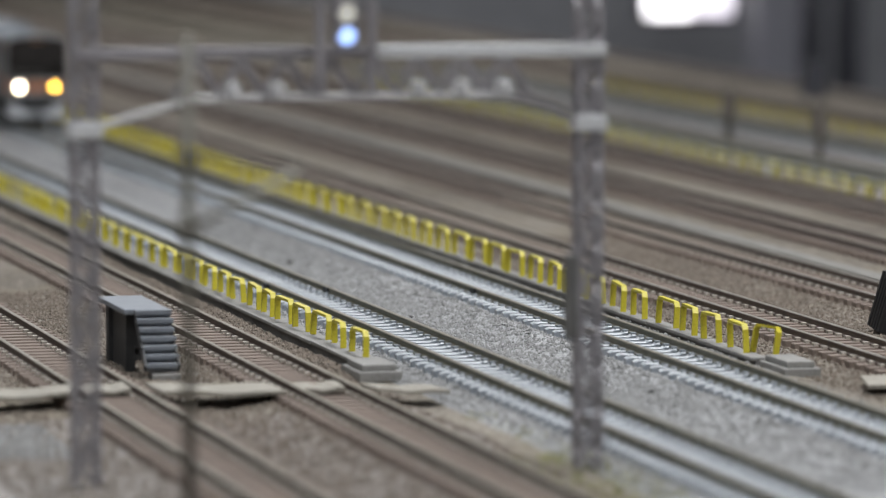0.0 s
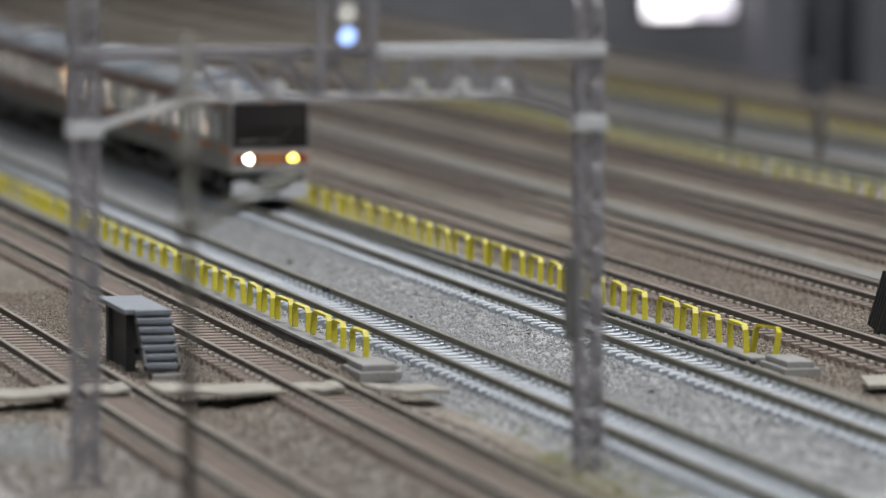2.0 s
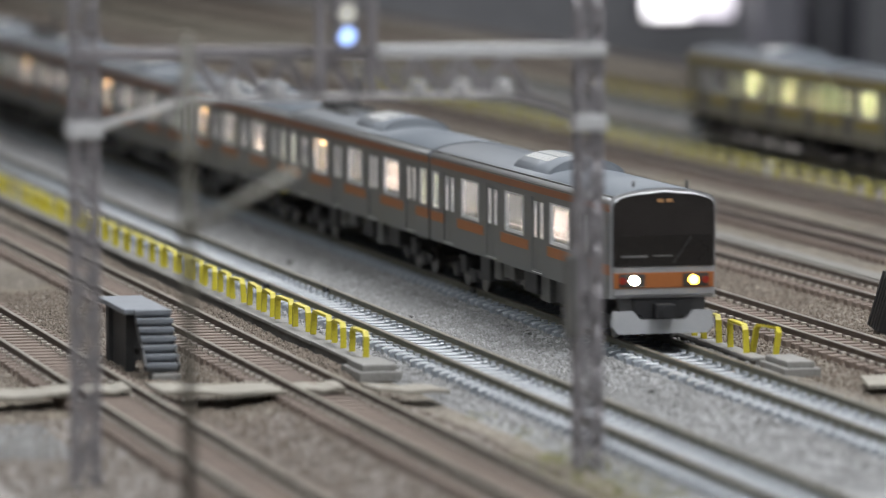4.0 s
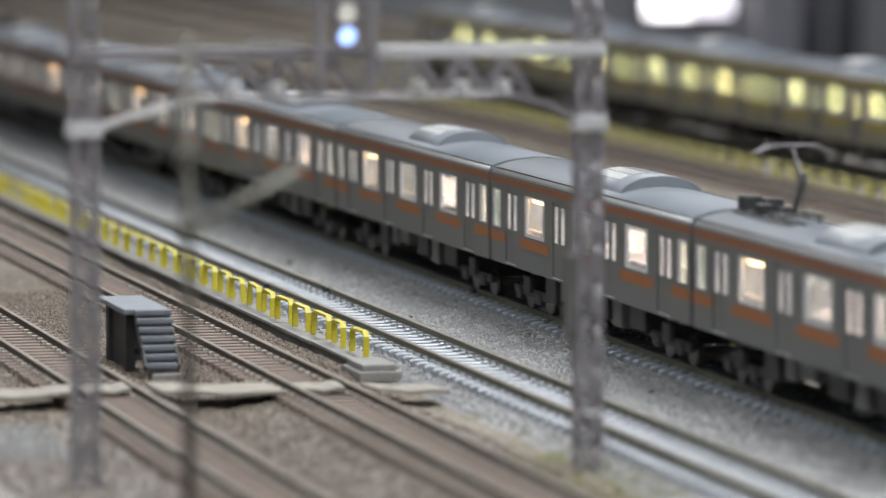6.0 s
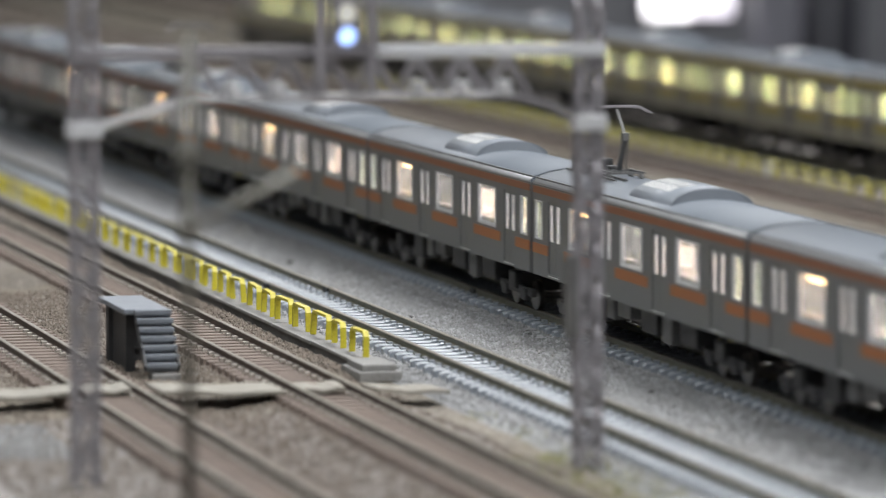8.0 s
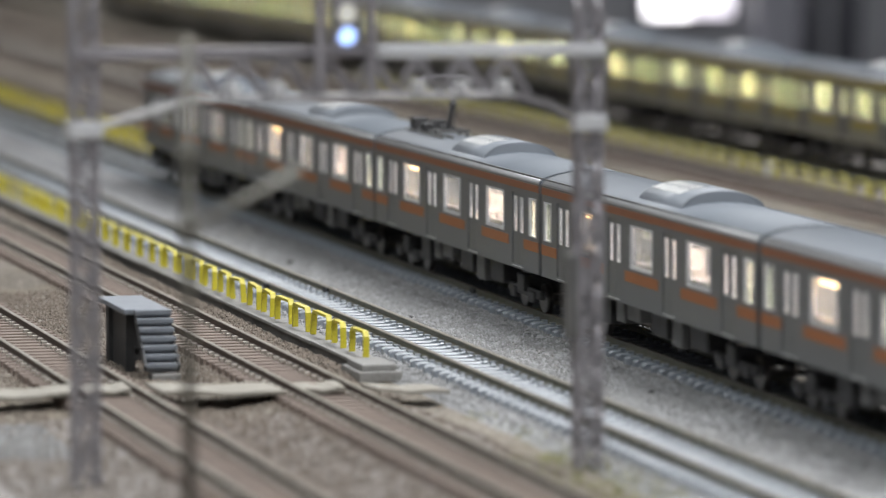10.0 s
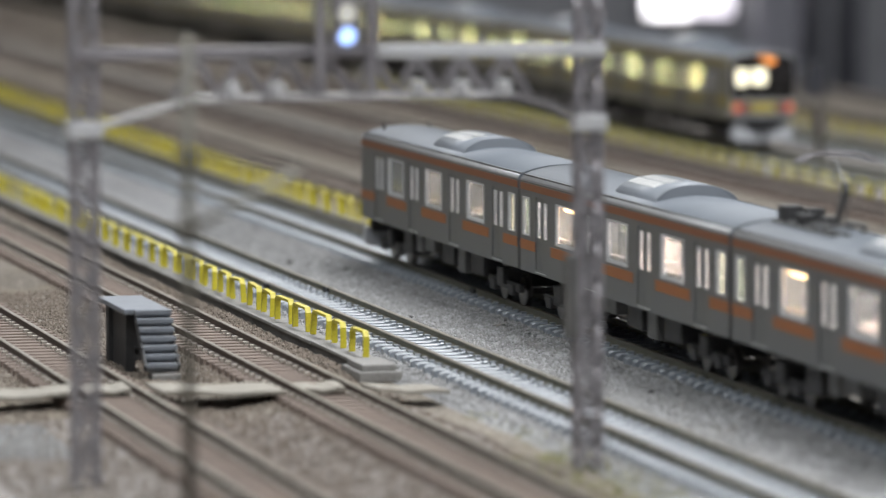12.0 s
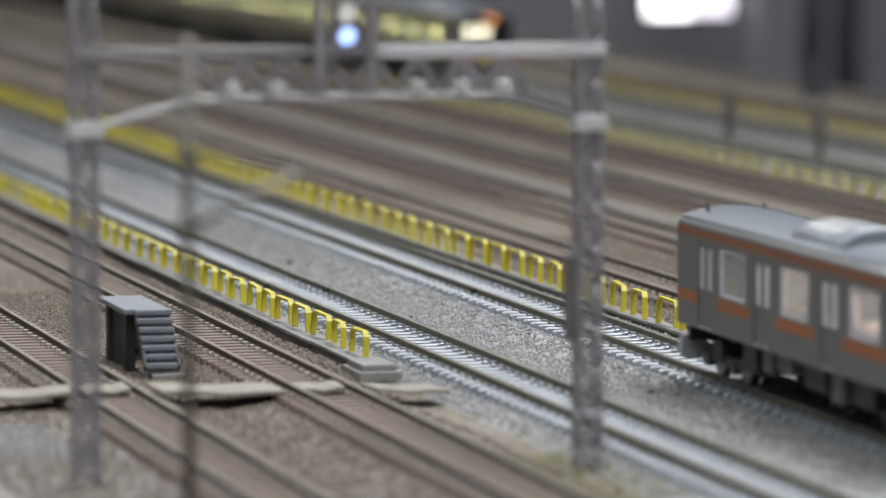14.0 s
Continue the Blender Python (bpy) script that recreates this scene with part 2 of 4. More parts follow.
def thing(name, label, category, group="", kind="", at=None):
    ob = new(name)
    ob.empty_display_size = 0.01
    if at:
        ob.matrix_basis = at
    return tagged(ob, label, category, group, kind)


B = bmesh.new

# ---- the hall ----
def hall():
    x0, x1, y0, y1, z0, z1 = -330, 260, -200, 190, -80, 112
    for name, (a, b, c, d, e, f), m in (
            ("wall_west", (x0 - 8, y0, z0, x0, y1, z1), WALL), ("wall_east", (x1, y0, z0, x1 + 8, y1, z1), WALL),
            ("wall_north", (x0 - 8, y1, z0, x1 + 8, y1 + 8, z1), WALL), ("wall_south", (x0 - 8, y0 - 8, z0, x1 + 8, y0, z1), WALL),
            ("floor", (x0 - 8, y0 - 8, z0 - 8, x1 + 8, y1 + 8, z0), FLOOR), ("ceiling", (x0 - 8, y0 - 8, z1, x1 + 8, y1 + 8, z1 + 8), CEIL)):
        bm = B()
        box(bm, a, b, c, d, e, f)
        tagged(part(name, bm, m), "plain dark exhibition hall " + name.split("_")[0], name.split("_")[0], kind="structure")


hall()


def ceiling_panel(x, y, sx, sy):
    """A housing added out of view over an assumed lamp, hung under the ceiling."""
    t = thing("ceiling_light", "assumed white rectangular ceiling light housing, out of view", "ceiling light", "ceiling lights", at=pose(x, y, 1.325))
    bm = B()
    box(bm, -sx / 2 / U, -sy / 2 / U, 0, sx / 2 / U, sy / 2 / U, 6.0, 0.3)
    part("housing", bm, CEIL, t)


ceiling_panel(0.6, 0.40, 2.0, 0.55)
ceiling_panel(0.85, -0.75, 1.7, 0.9)
ceiling_panel(-2.2, 0.2, 1.7, 0.7)

# ---- ground of the layout ----
EDGE_Y = 46.5
TRACKS = {"a": -16.2, "b": -10.9, "c": -5.65, "d": 0.05, "e": 5.5, "f": 10.95, "g": 16.5, "h": 21.9, "i": 27.6, "j": 33.0, "k": 39.5}
PALE = "cdij"
GAUGE = 1.45


def ground_z(x, y):
    near = min(abs(y - c) for c in TRACKS.values())
    bed = max(0.0, min(1.0, (2.3 - near) / 0.8))
    bank = max(0.0, 1 - abs(y + 1.85) / 0.95)
    dip = max(0.0, 1 - abs(y + 3.3) / 1.0)
    bed += max(0.0, 1 - abs(y - 1.8) / 0.6)
    return (-0.47 + 0.055 * bed + 0.09 * noise.noise(Vector((x * 0.25, y * 0.4, 0))) * max(0.0, 1.2 - bed) + 0.03 * noise.noise(Vector((x * 1.7, y * 1.7, 3)))
            + bank * (0.10 + 0.20 * noise.noise(Vector((x * 0.9, y * 1.3, 8))) + 0.10 * noise.noise(Vector((x * 1.25, y * 2.2, 21))))
            - dip * (0.05 + 0.06 * noise.noise(Vector((x * 0.8, y * 1.3, 31)))))


def ground():
    xs = [-330 + 12 * i for i in range(18)] + [-120 + 1.5 * i for i in range(40)] + [-60 + 0.4 * i for i in range(320)] + [69 + 6 * i for i in range(31)]
    ys = [-80 + 4 * i for i in range(14)] + [-24.5 + 0.35 * i for i in range(118)] + [17 + 1.4 * i for i in range(22)]
    ys = [y for y in ys if y < EDGE_Y] + [EDGE_Y]
    bm = B()
    rows = []
    for x in xs:
        row = []
        for y in ys:
            row.append(bm.verts.new((x, y, ground_z(x, y))))
        rows.append(row)
    for r, q in zip(rows, rows[1:]):
        for i in range(len(ys) - 1):
            f = bm.faces.new((r[i], q[i], q[i + 1], r[i + 1]))
            f.smooth = True
            y = (ys[i] + ys[i + 1]) / 2
            # third material: mottled grey in the near corner and on the far beds
            f.material_index = 1 if -8.1 < y < 1.9 else 2 if (24.8 < y < 35.0 and r[i].co.x > -125) or y < -8.6 and r[i].co.x > 32 + 4 * noise.noise(Vector((r[i].co.x * 0.3, y * 0.3, 5))) else 0
    tagged(part("ground", bm, (BROWN, GREY, GROUND_GREY)), "gravel ground of a model railway, brown with pale grey beds", "ground", kind="structure")
    bm = B()
    box(bm, -330, EDGE_Y, -40, 250, EDGE_Y + 1.2, -0.1, 0.2)
    tagged(part("trim", bm, FASCIA), "dark edge board of the model railway table", "trim", kind="structure")
    bm = B()
    box(bm, -330, -81.2, -40, 250, -80, -0.1, 0.2)
    tagged(part("trim", bm, FASCIA), "dark edge board of the model railway table", "trim", kind="structure")
    bm = B()
    box(bm, -329, -79.9, -79.9, 248, EDGE_Y - 0.1, -1.5)
    tagged(part("table_base", bm, FASCIA), "dark boxed table base under the model railway", "table base", kind="structure")


ground()


def stones(name, label, material, boxes, size, seed):
    """Loose stones lying on the ground, in strips (x0, x1, y0, y1, z, count)."""
    r = np.random.RandomState(seed)
    co, faces, k = [], [], 0
    shape = np.array([(1, 0, 0), (-1, 0, 0), (0, 1, 0), (0, -1, 0), (0, 0, 1), (0, 0, -0.6)], float)
    tri = np.array([(0, 2, 4), (2, 1, 4), (1, 3, 4), (3, 0, 4), (2, 0, 5), (1, 2, 5), (3, 1, 5), (0, 3, 5)])
    for x0, x1, y0, y1, z, count in boxes:
        x, y = r.uniform(x0, x1, count), r.uniform(y0, y1, count)
        s = r.uniform(0.5, 1.3, (count, 3, 1)) * size
        a = r.uniform(0, 6.28, count)
        p = shape[None] * s.transpose(0, 2, 1) * r.uniform(0.75, 1.25, (count, 6, 1))
        c, d = np.cos(a)[:, None], np.sin(a)[:, None]
        q = np.stack([p[..., 0] * c - p[..., 1] * d, p[..., 0] * d + p[..., 1] * c, p[..., 2]], -1)
        base = np.array([ground_z(a, b) for a, b in zip(x, y)])
        q += np.stack([x, y, base + z + r.uniform(-0.02, 0.05, count)], -1)[:, None]
        co.append(q.reshape(-1, 3))
        faces.append((tri[None] + (k + 6 * np.arange(count))[:, None, None]).reshape(-1, 3))
        k += 6 * count
    me = bpy.data.meshes.new(name)
    me.from_pydata((np.concatenate(co) * U).tolist(), [], np.concatenate(faces).tolist())
    me.materials.append(material)
    tagged(new(name, me), label, "gravel", kind="stuff")


# ---- tracks ----
def rail_mesh(side_mat, top_mat, x0, x1):
    half = [(0.12, -0.235), (0.12, -0.195), (0.045, -0.165), (0.045, -0.075), (0.07, -0.05), (0.07, -0.012), (0.055, 0.0)]
    outline = half + [(-y, z) for y, z in reversed(half)]
    bm = B()
    prism(bm, outline, x0, x1)
    bm.normal_update()
    for f in bm.faces:
        f.material_index = 1 if f.calc_center_median().z > -0.012 else 0
    return mesh_of("rail", bm, (side_mat, top_mat))


def sleeper_mesh(material, clip, concrete):
    bm = B()
    if concrete:
        # high ends under the rails, a lower and narrower middle
        w, e = 0.155, 0.135
        prof = [(-1.3, e, -0.25), (-1.2, w, -0.205), (-0.5, w, -0.205), (-0.42, e, -0.245), (0.42, e, -0.245), (0.5, w, -0.205), (1.2, w, -0.205), (1.3, e, -0.25)]
        rows = [[bm.verts.new((x, y, z)) for x, z in ((-h, -0.42), (h, -0.42), (h, t - 0.03), (h - 0.03, t), (0.03 - h, t), (-h, t - 0.03))] for y, h, t in prof]
        for r, q in zip(rows, rows[1:]):
            for i in range(6):
                bm.faces.new((r[i], r[(i + 1) % 6], q[(i + 1) % 6], q[i]))
        bm.faces.new(rows[0])
        bm.faces.new(rows[-1][::-1])
    else:
        box(bm, -0.19, -1.3, -0.42, 0.19, 1.3, -0.225, 0.03)
    for s in (-1, 1):
        for o in (-0.17, 0.17):
            y = s * GAUGE / 2 + o
            for f in box(bm, -0.11, y - 0.07, -0.23, 0.11, y + 0.07, -0.15):
                f.material_index = 1
    return mesh_of("sleeper", bm, (material, clip))


RAILS = {True: rail_mesh(RAIL_OLIVE, RAIL_TOP_DULL, -325, 248), False: rail_mesh(RAIL_RUST, RAIL_TOP, -325, 248)}
RAIL_NEAR = rail_mesh(RAIL_RUST, RAIL_TOP_DULL, -325, 248)
SLEEPERS = {True: sleeper_mesh(SLEEPER_G, SLEEPER_G, True), False: sleeper_mesh(SLEEPER_B, CLIP_W, False)}


def sleeper_run(name, x0, x1, material, parent, pitch):
    co, fs, k = [], [], 0
    x = x0
    while x < x1:
        v = [(x + a, b, c) for a in (-0.19, 0.19) for b in (-1.3, 1.3) for c in (-0.42, -0.225)]
        co += [(a * U, b * U, c * U) for a, b, c in v]
        fs += [tuple(k + i for i in q) for q in ((0, 1, 3, 2), (4, 6, 7, 5), (0, 4, 5, 1), (2, 3, 7, 6), (1, 5, 7, 3))]
        k += 8
        x += pitch
    me = bpy.data.meshes.new(name)
    me.from_pydata(co, [], fs)
    me.materials.append(material)
    tagged(part(name, me, None, parent), kind="stuff")


def track(key, y):
    pale = key in PALE
    t = thing("railway_track", "model railway track with %s and %s rails" % (("pale grey concrete sleepers", "olive-grey") if pale else ("brown sleepers", "rusty brown")),
              "railway track", "parallel tracks", "structure", place(0, y, 0))
    for s in (-1, 1):
        part("rail", RAIL_NEAR if key in "ab" else RAILS[pale], None, t, at=place(0, s * GAUGE / 2, 0))
    m = SLEEPER_G if pale else SLEEPER_B
    pitch = 0.79 if pale else 0.77
    if key in "abcdef":
        first, last = (-48, 56) if key in "abcd" else (-30, 40)
        sleeper_run("far_sleepers", -325, first - 0.5, m, t, pitch)
        x, i = first, 0
        while x < last:
            part("sleeper", SLEEPERS[pale], None, t, at=place(x + random.uniform(-0.02, 0.02), random.uniform(-0.02, 0.02), 0, 0, 0, random.uniform(-0.8, 0.8)))
            x += pitch
        sleeper_run("near_sleepers", last + 0.1, 248, m, t, pitch)
    else:
        sleeper_run("far_sleepers", -125 if pale else -325, 248, m, t, pitch)


# ---- yellow guard fences on cable troughs ----
def hoop_mesh(width, height, material):
    """A flat strap bent to an arch, standing along the track."""
    path = [(-width / 2, 0), (-width / 2 + 0.02, height - 0.12), (-width / 2 + 0.10, height), (width / 2 - 0.10, height), (width / 2 - 0.02, height - 0.12), (width / 2, 0)]
    bm = B()
    rings = []
    for i, (x, z) in enumerate(path):
        d = Vector((path[min(i + 1, 5)][0] - path[max(i - 1, 0)][0], 0, path[min(i + 1, 5)][1] - path[max(i - 1, 0)][1])).normalized()
        nrm = Vector((-d.z, 0, d.x)) * 0.035
        p = Vector((x, 0, z))
        rings.append([bm.verts.new(p + nrm * a + Vector((0, b, 0))) for a, b in ((-1, -0.08), (1, -0.08), (1, 0.08), (-1, 0.08))])
    for r, q in zip(rings, rings[1:]):
        for i in range(4):
            bm.faces.new((r[i], q[i], q[(i + 1) % 4], r[(i + 1) % 4]))
    bm.faces.new(rings[0])
    bm.faces.new(rings[-1][::-1])
    return mesh_of("hoop", bm, material)


def trough(x0, x1, y, w, z0, z1, label, top=None):
    """A concrete cable trough in slabs with open joints and an end block."""
    t = thing("cable_trough", label, "cable trough", at=place(0, y, 0))
    # darker concrete paints the shade on the channel's side below the lids
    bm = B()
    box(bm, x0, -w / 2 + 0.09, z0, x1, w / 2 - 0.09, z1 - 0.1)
    part("channel", bm, CONCRETE_SHADE, t)
    bm = B()
    box(bm, -2.46, -w / 2, -0.1, 2.46, w / 2, 0.0, 0.03)
    lid = mesh_of("lid", bm, top or CONCRETE)
    x = x1 - 2.5
    while x > x0:
        part("lid", lid, None, t, at=place(x, random.uniform(-0.02, 0.02), z1 + random.uniform(-0.012, 0.012)))
        x -= 5.0
    return t


def fence(name_label, y, z, rights, width, height, group):
    f = thing("guard_fence", name_label, "fence", group, at=place(0, y, z))
    # the far rows take a duller yellow
    paint = YELLOW if y < 10 else YELLOW_DULL
    me = hoop_mesh(width, height, paint)
    for i, x in enumerate(rights):
        turn = random.uniform(-4, 4)
        tilt = random.uniform(-4, 4)
        if i == 0 and 0 < y < 10:
            part("hoop", hoop_mesh(1.1, height, paint), None, f, "bent hoop, turned out of line", at=place(25.0, 0.38, 0, -10, 0, 16))
            continue
        part("hoop", me, None, f, at=place(x - width / 2, random.uniform(-0.03, 0.03), 0, random.uniform(-3, 3), tilt * 0.5, turn))


def end_block(x, y, z, lx, ly, h):
    bm = B()
    box(bm, -lx / 2, -ly / 2, 0, lx / 2, ly / 2, h * 0.6, 0.03)
    box(bm, -lx / 2 + 0.15, -ly / 2 + 0.12, h * 0.6, lx / 2 - 0.15, ly / 2 - 0.12, h, 0.03)
    tagged(part("end_block", bm, CONCRETE), "stepped pale concrete block ending a cable trough", "concrete block", "trough end blocks").matrix_basis = place(x, y, z)


# ---- staircase ----
def staircase():
    t = thing("track_staircase", "grey painted steel steps with dark legs beside the track", "steps", at=place(0, 0, 0))
    y0, y1, top, g = -14.6, -13.4, 1.28, -0.42
    bm = B()
    box(bm, 19.9, y0, top - 0.14, 23.75, y1, top, 0.03)
    part("platform", bm, STEP_GREY, t)
    for x in (20.5, 23.0):
        for y in (y0 + 0.1, y1 - 0.4):
            bm = B()
            bar(bm, (x + 0.22, y + 0.13, g), (x + 0.2, y + 0.13, top - 0.13), 0.24, 0.42)
            part("leg", bm, STEP_DARK, t)
    bm = B()
    box(bm, 20.9, y0 + 0.22, g, 22.9, y0 + 0.28, top - 0.14)
    part("side_panel", bm, STEP_DARK, t)
    bm = B()
    bar(bm, (20.8, y0 + 0.5, 0.1), (23.4, y0 + 0.5, 0.1), 0.12, 0.12)
    part("brace", bm, STEP_DARK, t)
    n = 7
    for i in range(n):
        z = top - 0.215 * i
        x = 23.76 + 0.19 * i
        bm = B()
        box(bm, x, y0 + 0.26 + 0.012 * i, z - 0.125, x + 0.27, y1 + 0.02, z, 0.02)
        box(bm, x + 0.01, y0 + 0.28 + 0.012 * i, z - 0.215, x + 0.16, y1, z - 0.125)
        part("tread", bm, STEP_GREY, t)
    for y in (y0 + 0.3, y1 - 0.03):
        bm = B()
        bar(bm, (23.75, y, top - 0.2), (25.15, y, g + 0.28), 0.05, 0.2)
        part("stringer", bm, STEP_DARK, t)
    bm = B()
    box(bm, 24.7, y0 + 0.45, g - 0.1, 25.3, y1, g + 0.15, 0.04)
    part("footing", bm, CONCRETE, t, "pale concrete footing")


# ---- crossing boards ----
def crossing():
    for x, y0, y1, w, rz, tilt in ((30.2, -19.6, -17.15, 1.9, -12, 3), (29.7, -16.75, -15.65, 1.6, -3, 1), (30.4, -15.1, -12.0, 2.0, 2, -2),
                             (30.6, -11.5, -10.4, 1.5, -4, 1), (31.5, -9.9, -8.0, 1.3, 8, -3), (32.4, 2.9, 6.4, 2.2, -14, 5)):
        bm = B()
        n = 6
        rows = []
        for i in range(n + 1):
            y = (y1 - y0) * (i / n - 0.5)
            lift = 0.025 * math.sin(i * 1.7 + x) + 0.035 * (2 * i / n - 1) ** 2
            rows.append([bm.verts.new((a, y, lift + b)) for a, b in ((-w / 2, 0), (w / 2, 0), (w / 2, 0.09), (-w / 2, 0.09))])
        for r, q in zip(rows, rows[1:]):
            for i in range(4):
                bm.faces.new((r[i], r[(i + 1) % 4], q[(i + 1) % 4], q[i]))
        bm.faces.new(rows[0])
        bm.faces.new(rows[-1][::-1])
        tagged(part("crossing_board", bm, BOARD), "warped pale board laid across the track bed", "board", "crossing boards").matrix_basis = place(x, (y0 + y1) / 2, -0.155, tilt, 0, rz)


# ---- gantry over the near tracks ----
def lattice_column(bm, x, y, z0, z1, w):
    """Four corner angles laced with thin bars, open in the middle."""
    for dx in (-w / 2, w / 2):
        for dy in (-w / 2, w / 2):
            bar(bm, (x + dx, y + dy, z0), (x + dx, y + dy, z1), 0.10, 0.10)
    n = int((z1 - z0) / 0.45)
    for i in range(n):
        a, b = z0 + (z1 - z0) * i / n, z0 + (z1 - z0) * (i + 1) / n
        s = w / 2 if i % 2 else -w / 2
        for e in (-w / 2, w / 2):
            bar(bm, (x + e, y - s, a), (x + e, y + s, b), 0.085, 0.085)
            bar(bm, (x - s, y + e, a), (x + s, y + e, b), 0.075, 0.075)
            bar(bm, (x + e, y - w / 2, b), (x + e, y + w / 2, b), 0.06, 0.06)


def gantry():
    x, ya, yb = 45.0, -19.4, -8.08
    g = thing("signal_gantry", "grey steel lattice gantry carrying a signal over two tracks", "gantry", at=place(0, 0, 0))
    for y, z1 in ((ya, 10.6), (yb, 10.6)):
        bm = B()
        lattice_column(bm, x, y, -0.4, z1, 0.48)
        part("post", bm, STEEL, g)
        bm = B()
        box(bm, x - 0.36, y - 0.36, 7.15, x + 0.36, y + 0.36, 7.5, 0.04)
        part("collar", bm, WHITE_S, g, "white collar")
    for dx in (-0.3, 0.3):
        # the top chord's right-hand length is whiter than the rest
        for y0, y1, m, lab in ((ya - 0.3, -14.45, STEEL, ""), (-12.95, yb + 0.33, WHITE_S, "whiter right-hand chord")):
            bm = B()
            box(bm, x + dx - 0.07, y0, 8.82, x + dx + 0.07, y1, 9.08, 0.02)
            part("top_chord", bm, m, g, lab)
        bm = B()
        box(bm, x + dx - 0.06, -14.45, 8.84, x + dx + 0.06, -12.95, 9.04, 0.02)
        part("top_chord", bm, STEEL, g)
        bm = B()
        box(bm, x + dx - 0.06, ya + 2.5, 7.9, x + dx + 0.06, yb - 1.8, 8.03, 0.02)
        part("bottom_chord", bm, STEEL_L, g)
    # the left brace takes a brighter steel than the right one
    for y0, y1 in ((ya + 0.2, ya + 2.5), (yb - 0.2, yb - 1.8)):
        bm = B()
        pts = [(y0, 7.35), (y0 + (y1 - y0) * 0.4, 7.62 if y0 < -12 else 7.72), (y1, 7.97)]
        for (a, b), (c, d) in zip(pts, pts[1:]):
            bar(bm, (x, a, b), (x, c, d), 0.24, 0.15)
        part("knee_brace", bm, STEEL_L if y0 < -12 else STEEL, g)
    n = 16
    for i in range(n):
        a, b = ya + 2.0 + (yb - ya - 3.4) * i / n, ya + 2.0 + (yb - ya - 3.4) * (i + 1) / n
        for dx in (-0.3, 0.3):
            bm = B()
            bar(bm, (x + dx, a, 8.85 if i % 2 else 7.97), (x + dx, b, 7.97 if i % 2 else 8.85), 0.08, 0.08)
            part("web_bar", bm, STEEL, g)
    bm = B()
    box(bm, x - 0.25, yb - 0.50, 2.5, x + 0.25, yb - 0.27, 4.4, 0.04)
    part("relay_box", bm, UNDER_G, g, "dark grey relay box")
    # signal on the gantry
    sg = thing("signal", "grey framed gantry signal with a lit blue lamp", "signal", at=place(45.6, -13.72, 9.05))
    for dy in (-0.57, 0.57):
        bm = B()
        box(bm, -0.12, dy - 0.1, -1.0, 0.12, dy + 0.1, 1.7, 0.02)
        part("frame_post", bm, STEEL, sg)
    bm = B()
    box(bm, -0.16, -0.3, -0.15, 0.05, 0.3, 1.25, 0.05)
    part("housing", bm, STEEL, sg)
    for z, m, lab in ((0.28, SIGNAL_B, "lit blue lamp"), (0.78, SIGNAL_W, "pale round lens")):
        bm = B()
        rod(bm, (0.04, 0, z), (0.11, 0, z), 0.2, 20)
        part("lamp", bm, m, sg, lab)
        bm = B()
        arc = [math.pi * k / 10 for k in range(11)]
        prism(bm, [(0.245 * math.cos(a), z + 0.245 * math.sin(a)) for a in arc] + [(0.215 * math.cos(a), z + 0.215 * math.sin(a)) for a in reversed(arc)], 0.05, 0.27)
        part("hood", bm, STEEL, sg)
    # insulators standing on a ledge before the bottom chord
    bm = B()
    box(bm, x + 0.40, -16.6, 7.95, x + 0.74, -9.8, 8.0, 0.01)
    part("ledge", bm, STEEL, g)
    me = None
    for y in (-16.25, -15.25, -12.1, -11.12, -10.18):
        if me is None:
            bm = B()
            for k in range(4):
                rod(bm, (0, 0, 0.08 * k), (0, 0, 0.08 * k + 0.06), 0.18, 14)
            rod(bm, (0, 0, 0), (0, 0, 0.32), 0.14, 10)
            me = mesh_of("insulator", bm, CERAMIC)
        tagged(part("insulator", me, None), "white ribbed ceramic insulator on the gantry chord", "insulator", "gantry insulators").matrix_basis = place(x + 0.58, y, 8.0)


def catenary_mast():
    x, y = 60.0, -20.1
    t = thing("catenary_mast", "olive-grey pole with a sloping support arm", "mast", at=place(x, y, 0))
    bm = B()
    rod(bm, (0, 0, -0.5), (0, 0, 10.0), 0.125, 14, 0.105)
    part("pole", bm, POST_G, t)
    # the arm's paler olive puts the light falling on it into the colour
    bm = B()
    rod(bm, (0, 0.1, 6.43), (0, 2.12, 7.45), 0.085, 10)
    part("arm", bm, POST_A, t, "olive-grey arm in a lit tone")
    bm = B()
    rod(bm, (0, 0.1, 7.75), (0, 2.2, 7.5), 0.03, 8)
    part("stay", bm, POST_G, t)
    for z in (6.4, 7.75):
        bm = B()
        box(bm, -0.2, -0.2, z - 0.1, 0.2, 0.2, z + 0.1, 0.03)
        part("clamp", bm, POST_G, t)


# ---- railway cars ----
DOORS = (-7.6, -2.53, 2.53, 7.6)
WIDE = (-5.06, 0.0, 5.06)
END_WINDOW = 9.2
HALF = 9.84
HW = 1.475
ZB, ZT = 1.26, 3.82


def roof_outline():
    pts = [(HW, ZT), (1.462, 3.88), (1.40, 3.955), (1.25, 4.03), (0.95, 4.12), (0.55, 4.19), (0.0, 4.23)]
    return pts + [(-y, z) for y, z in reversed(pts[:-1])]


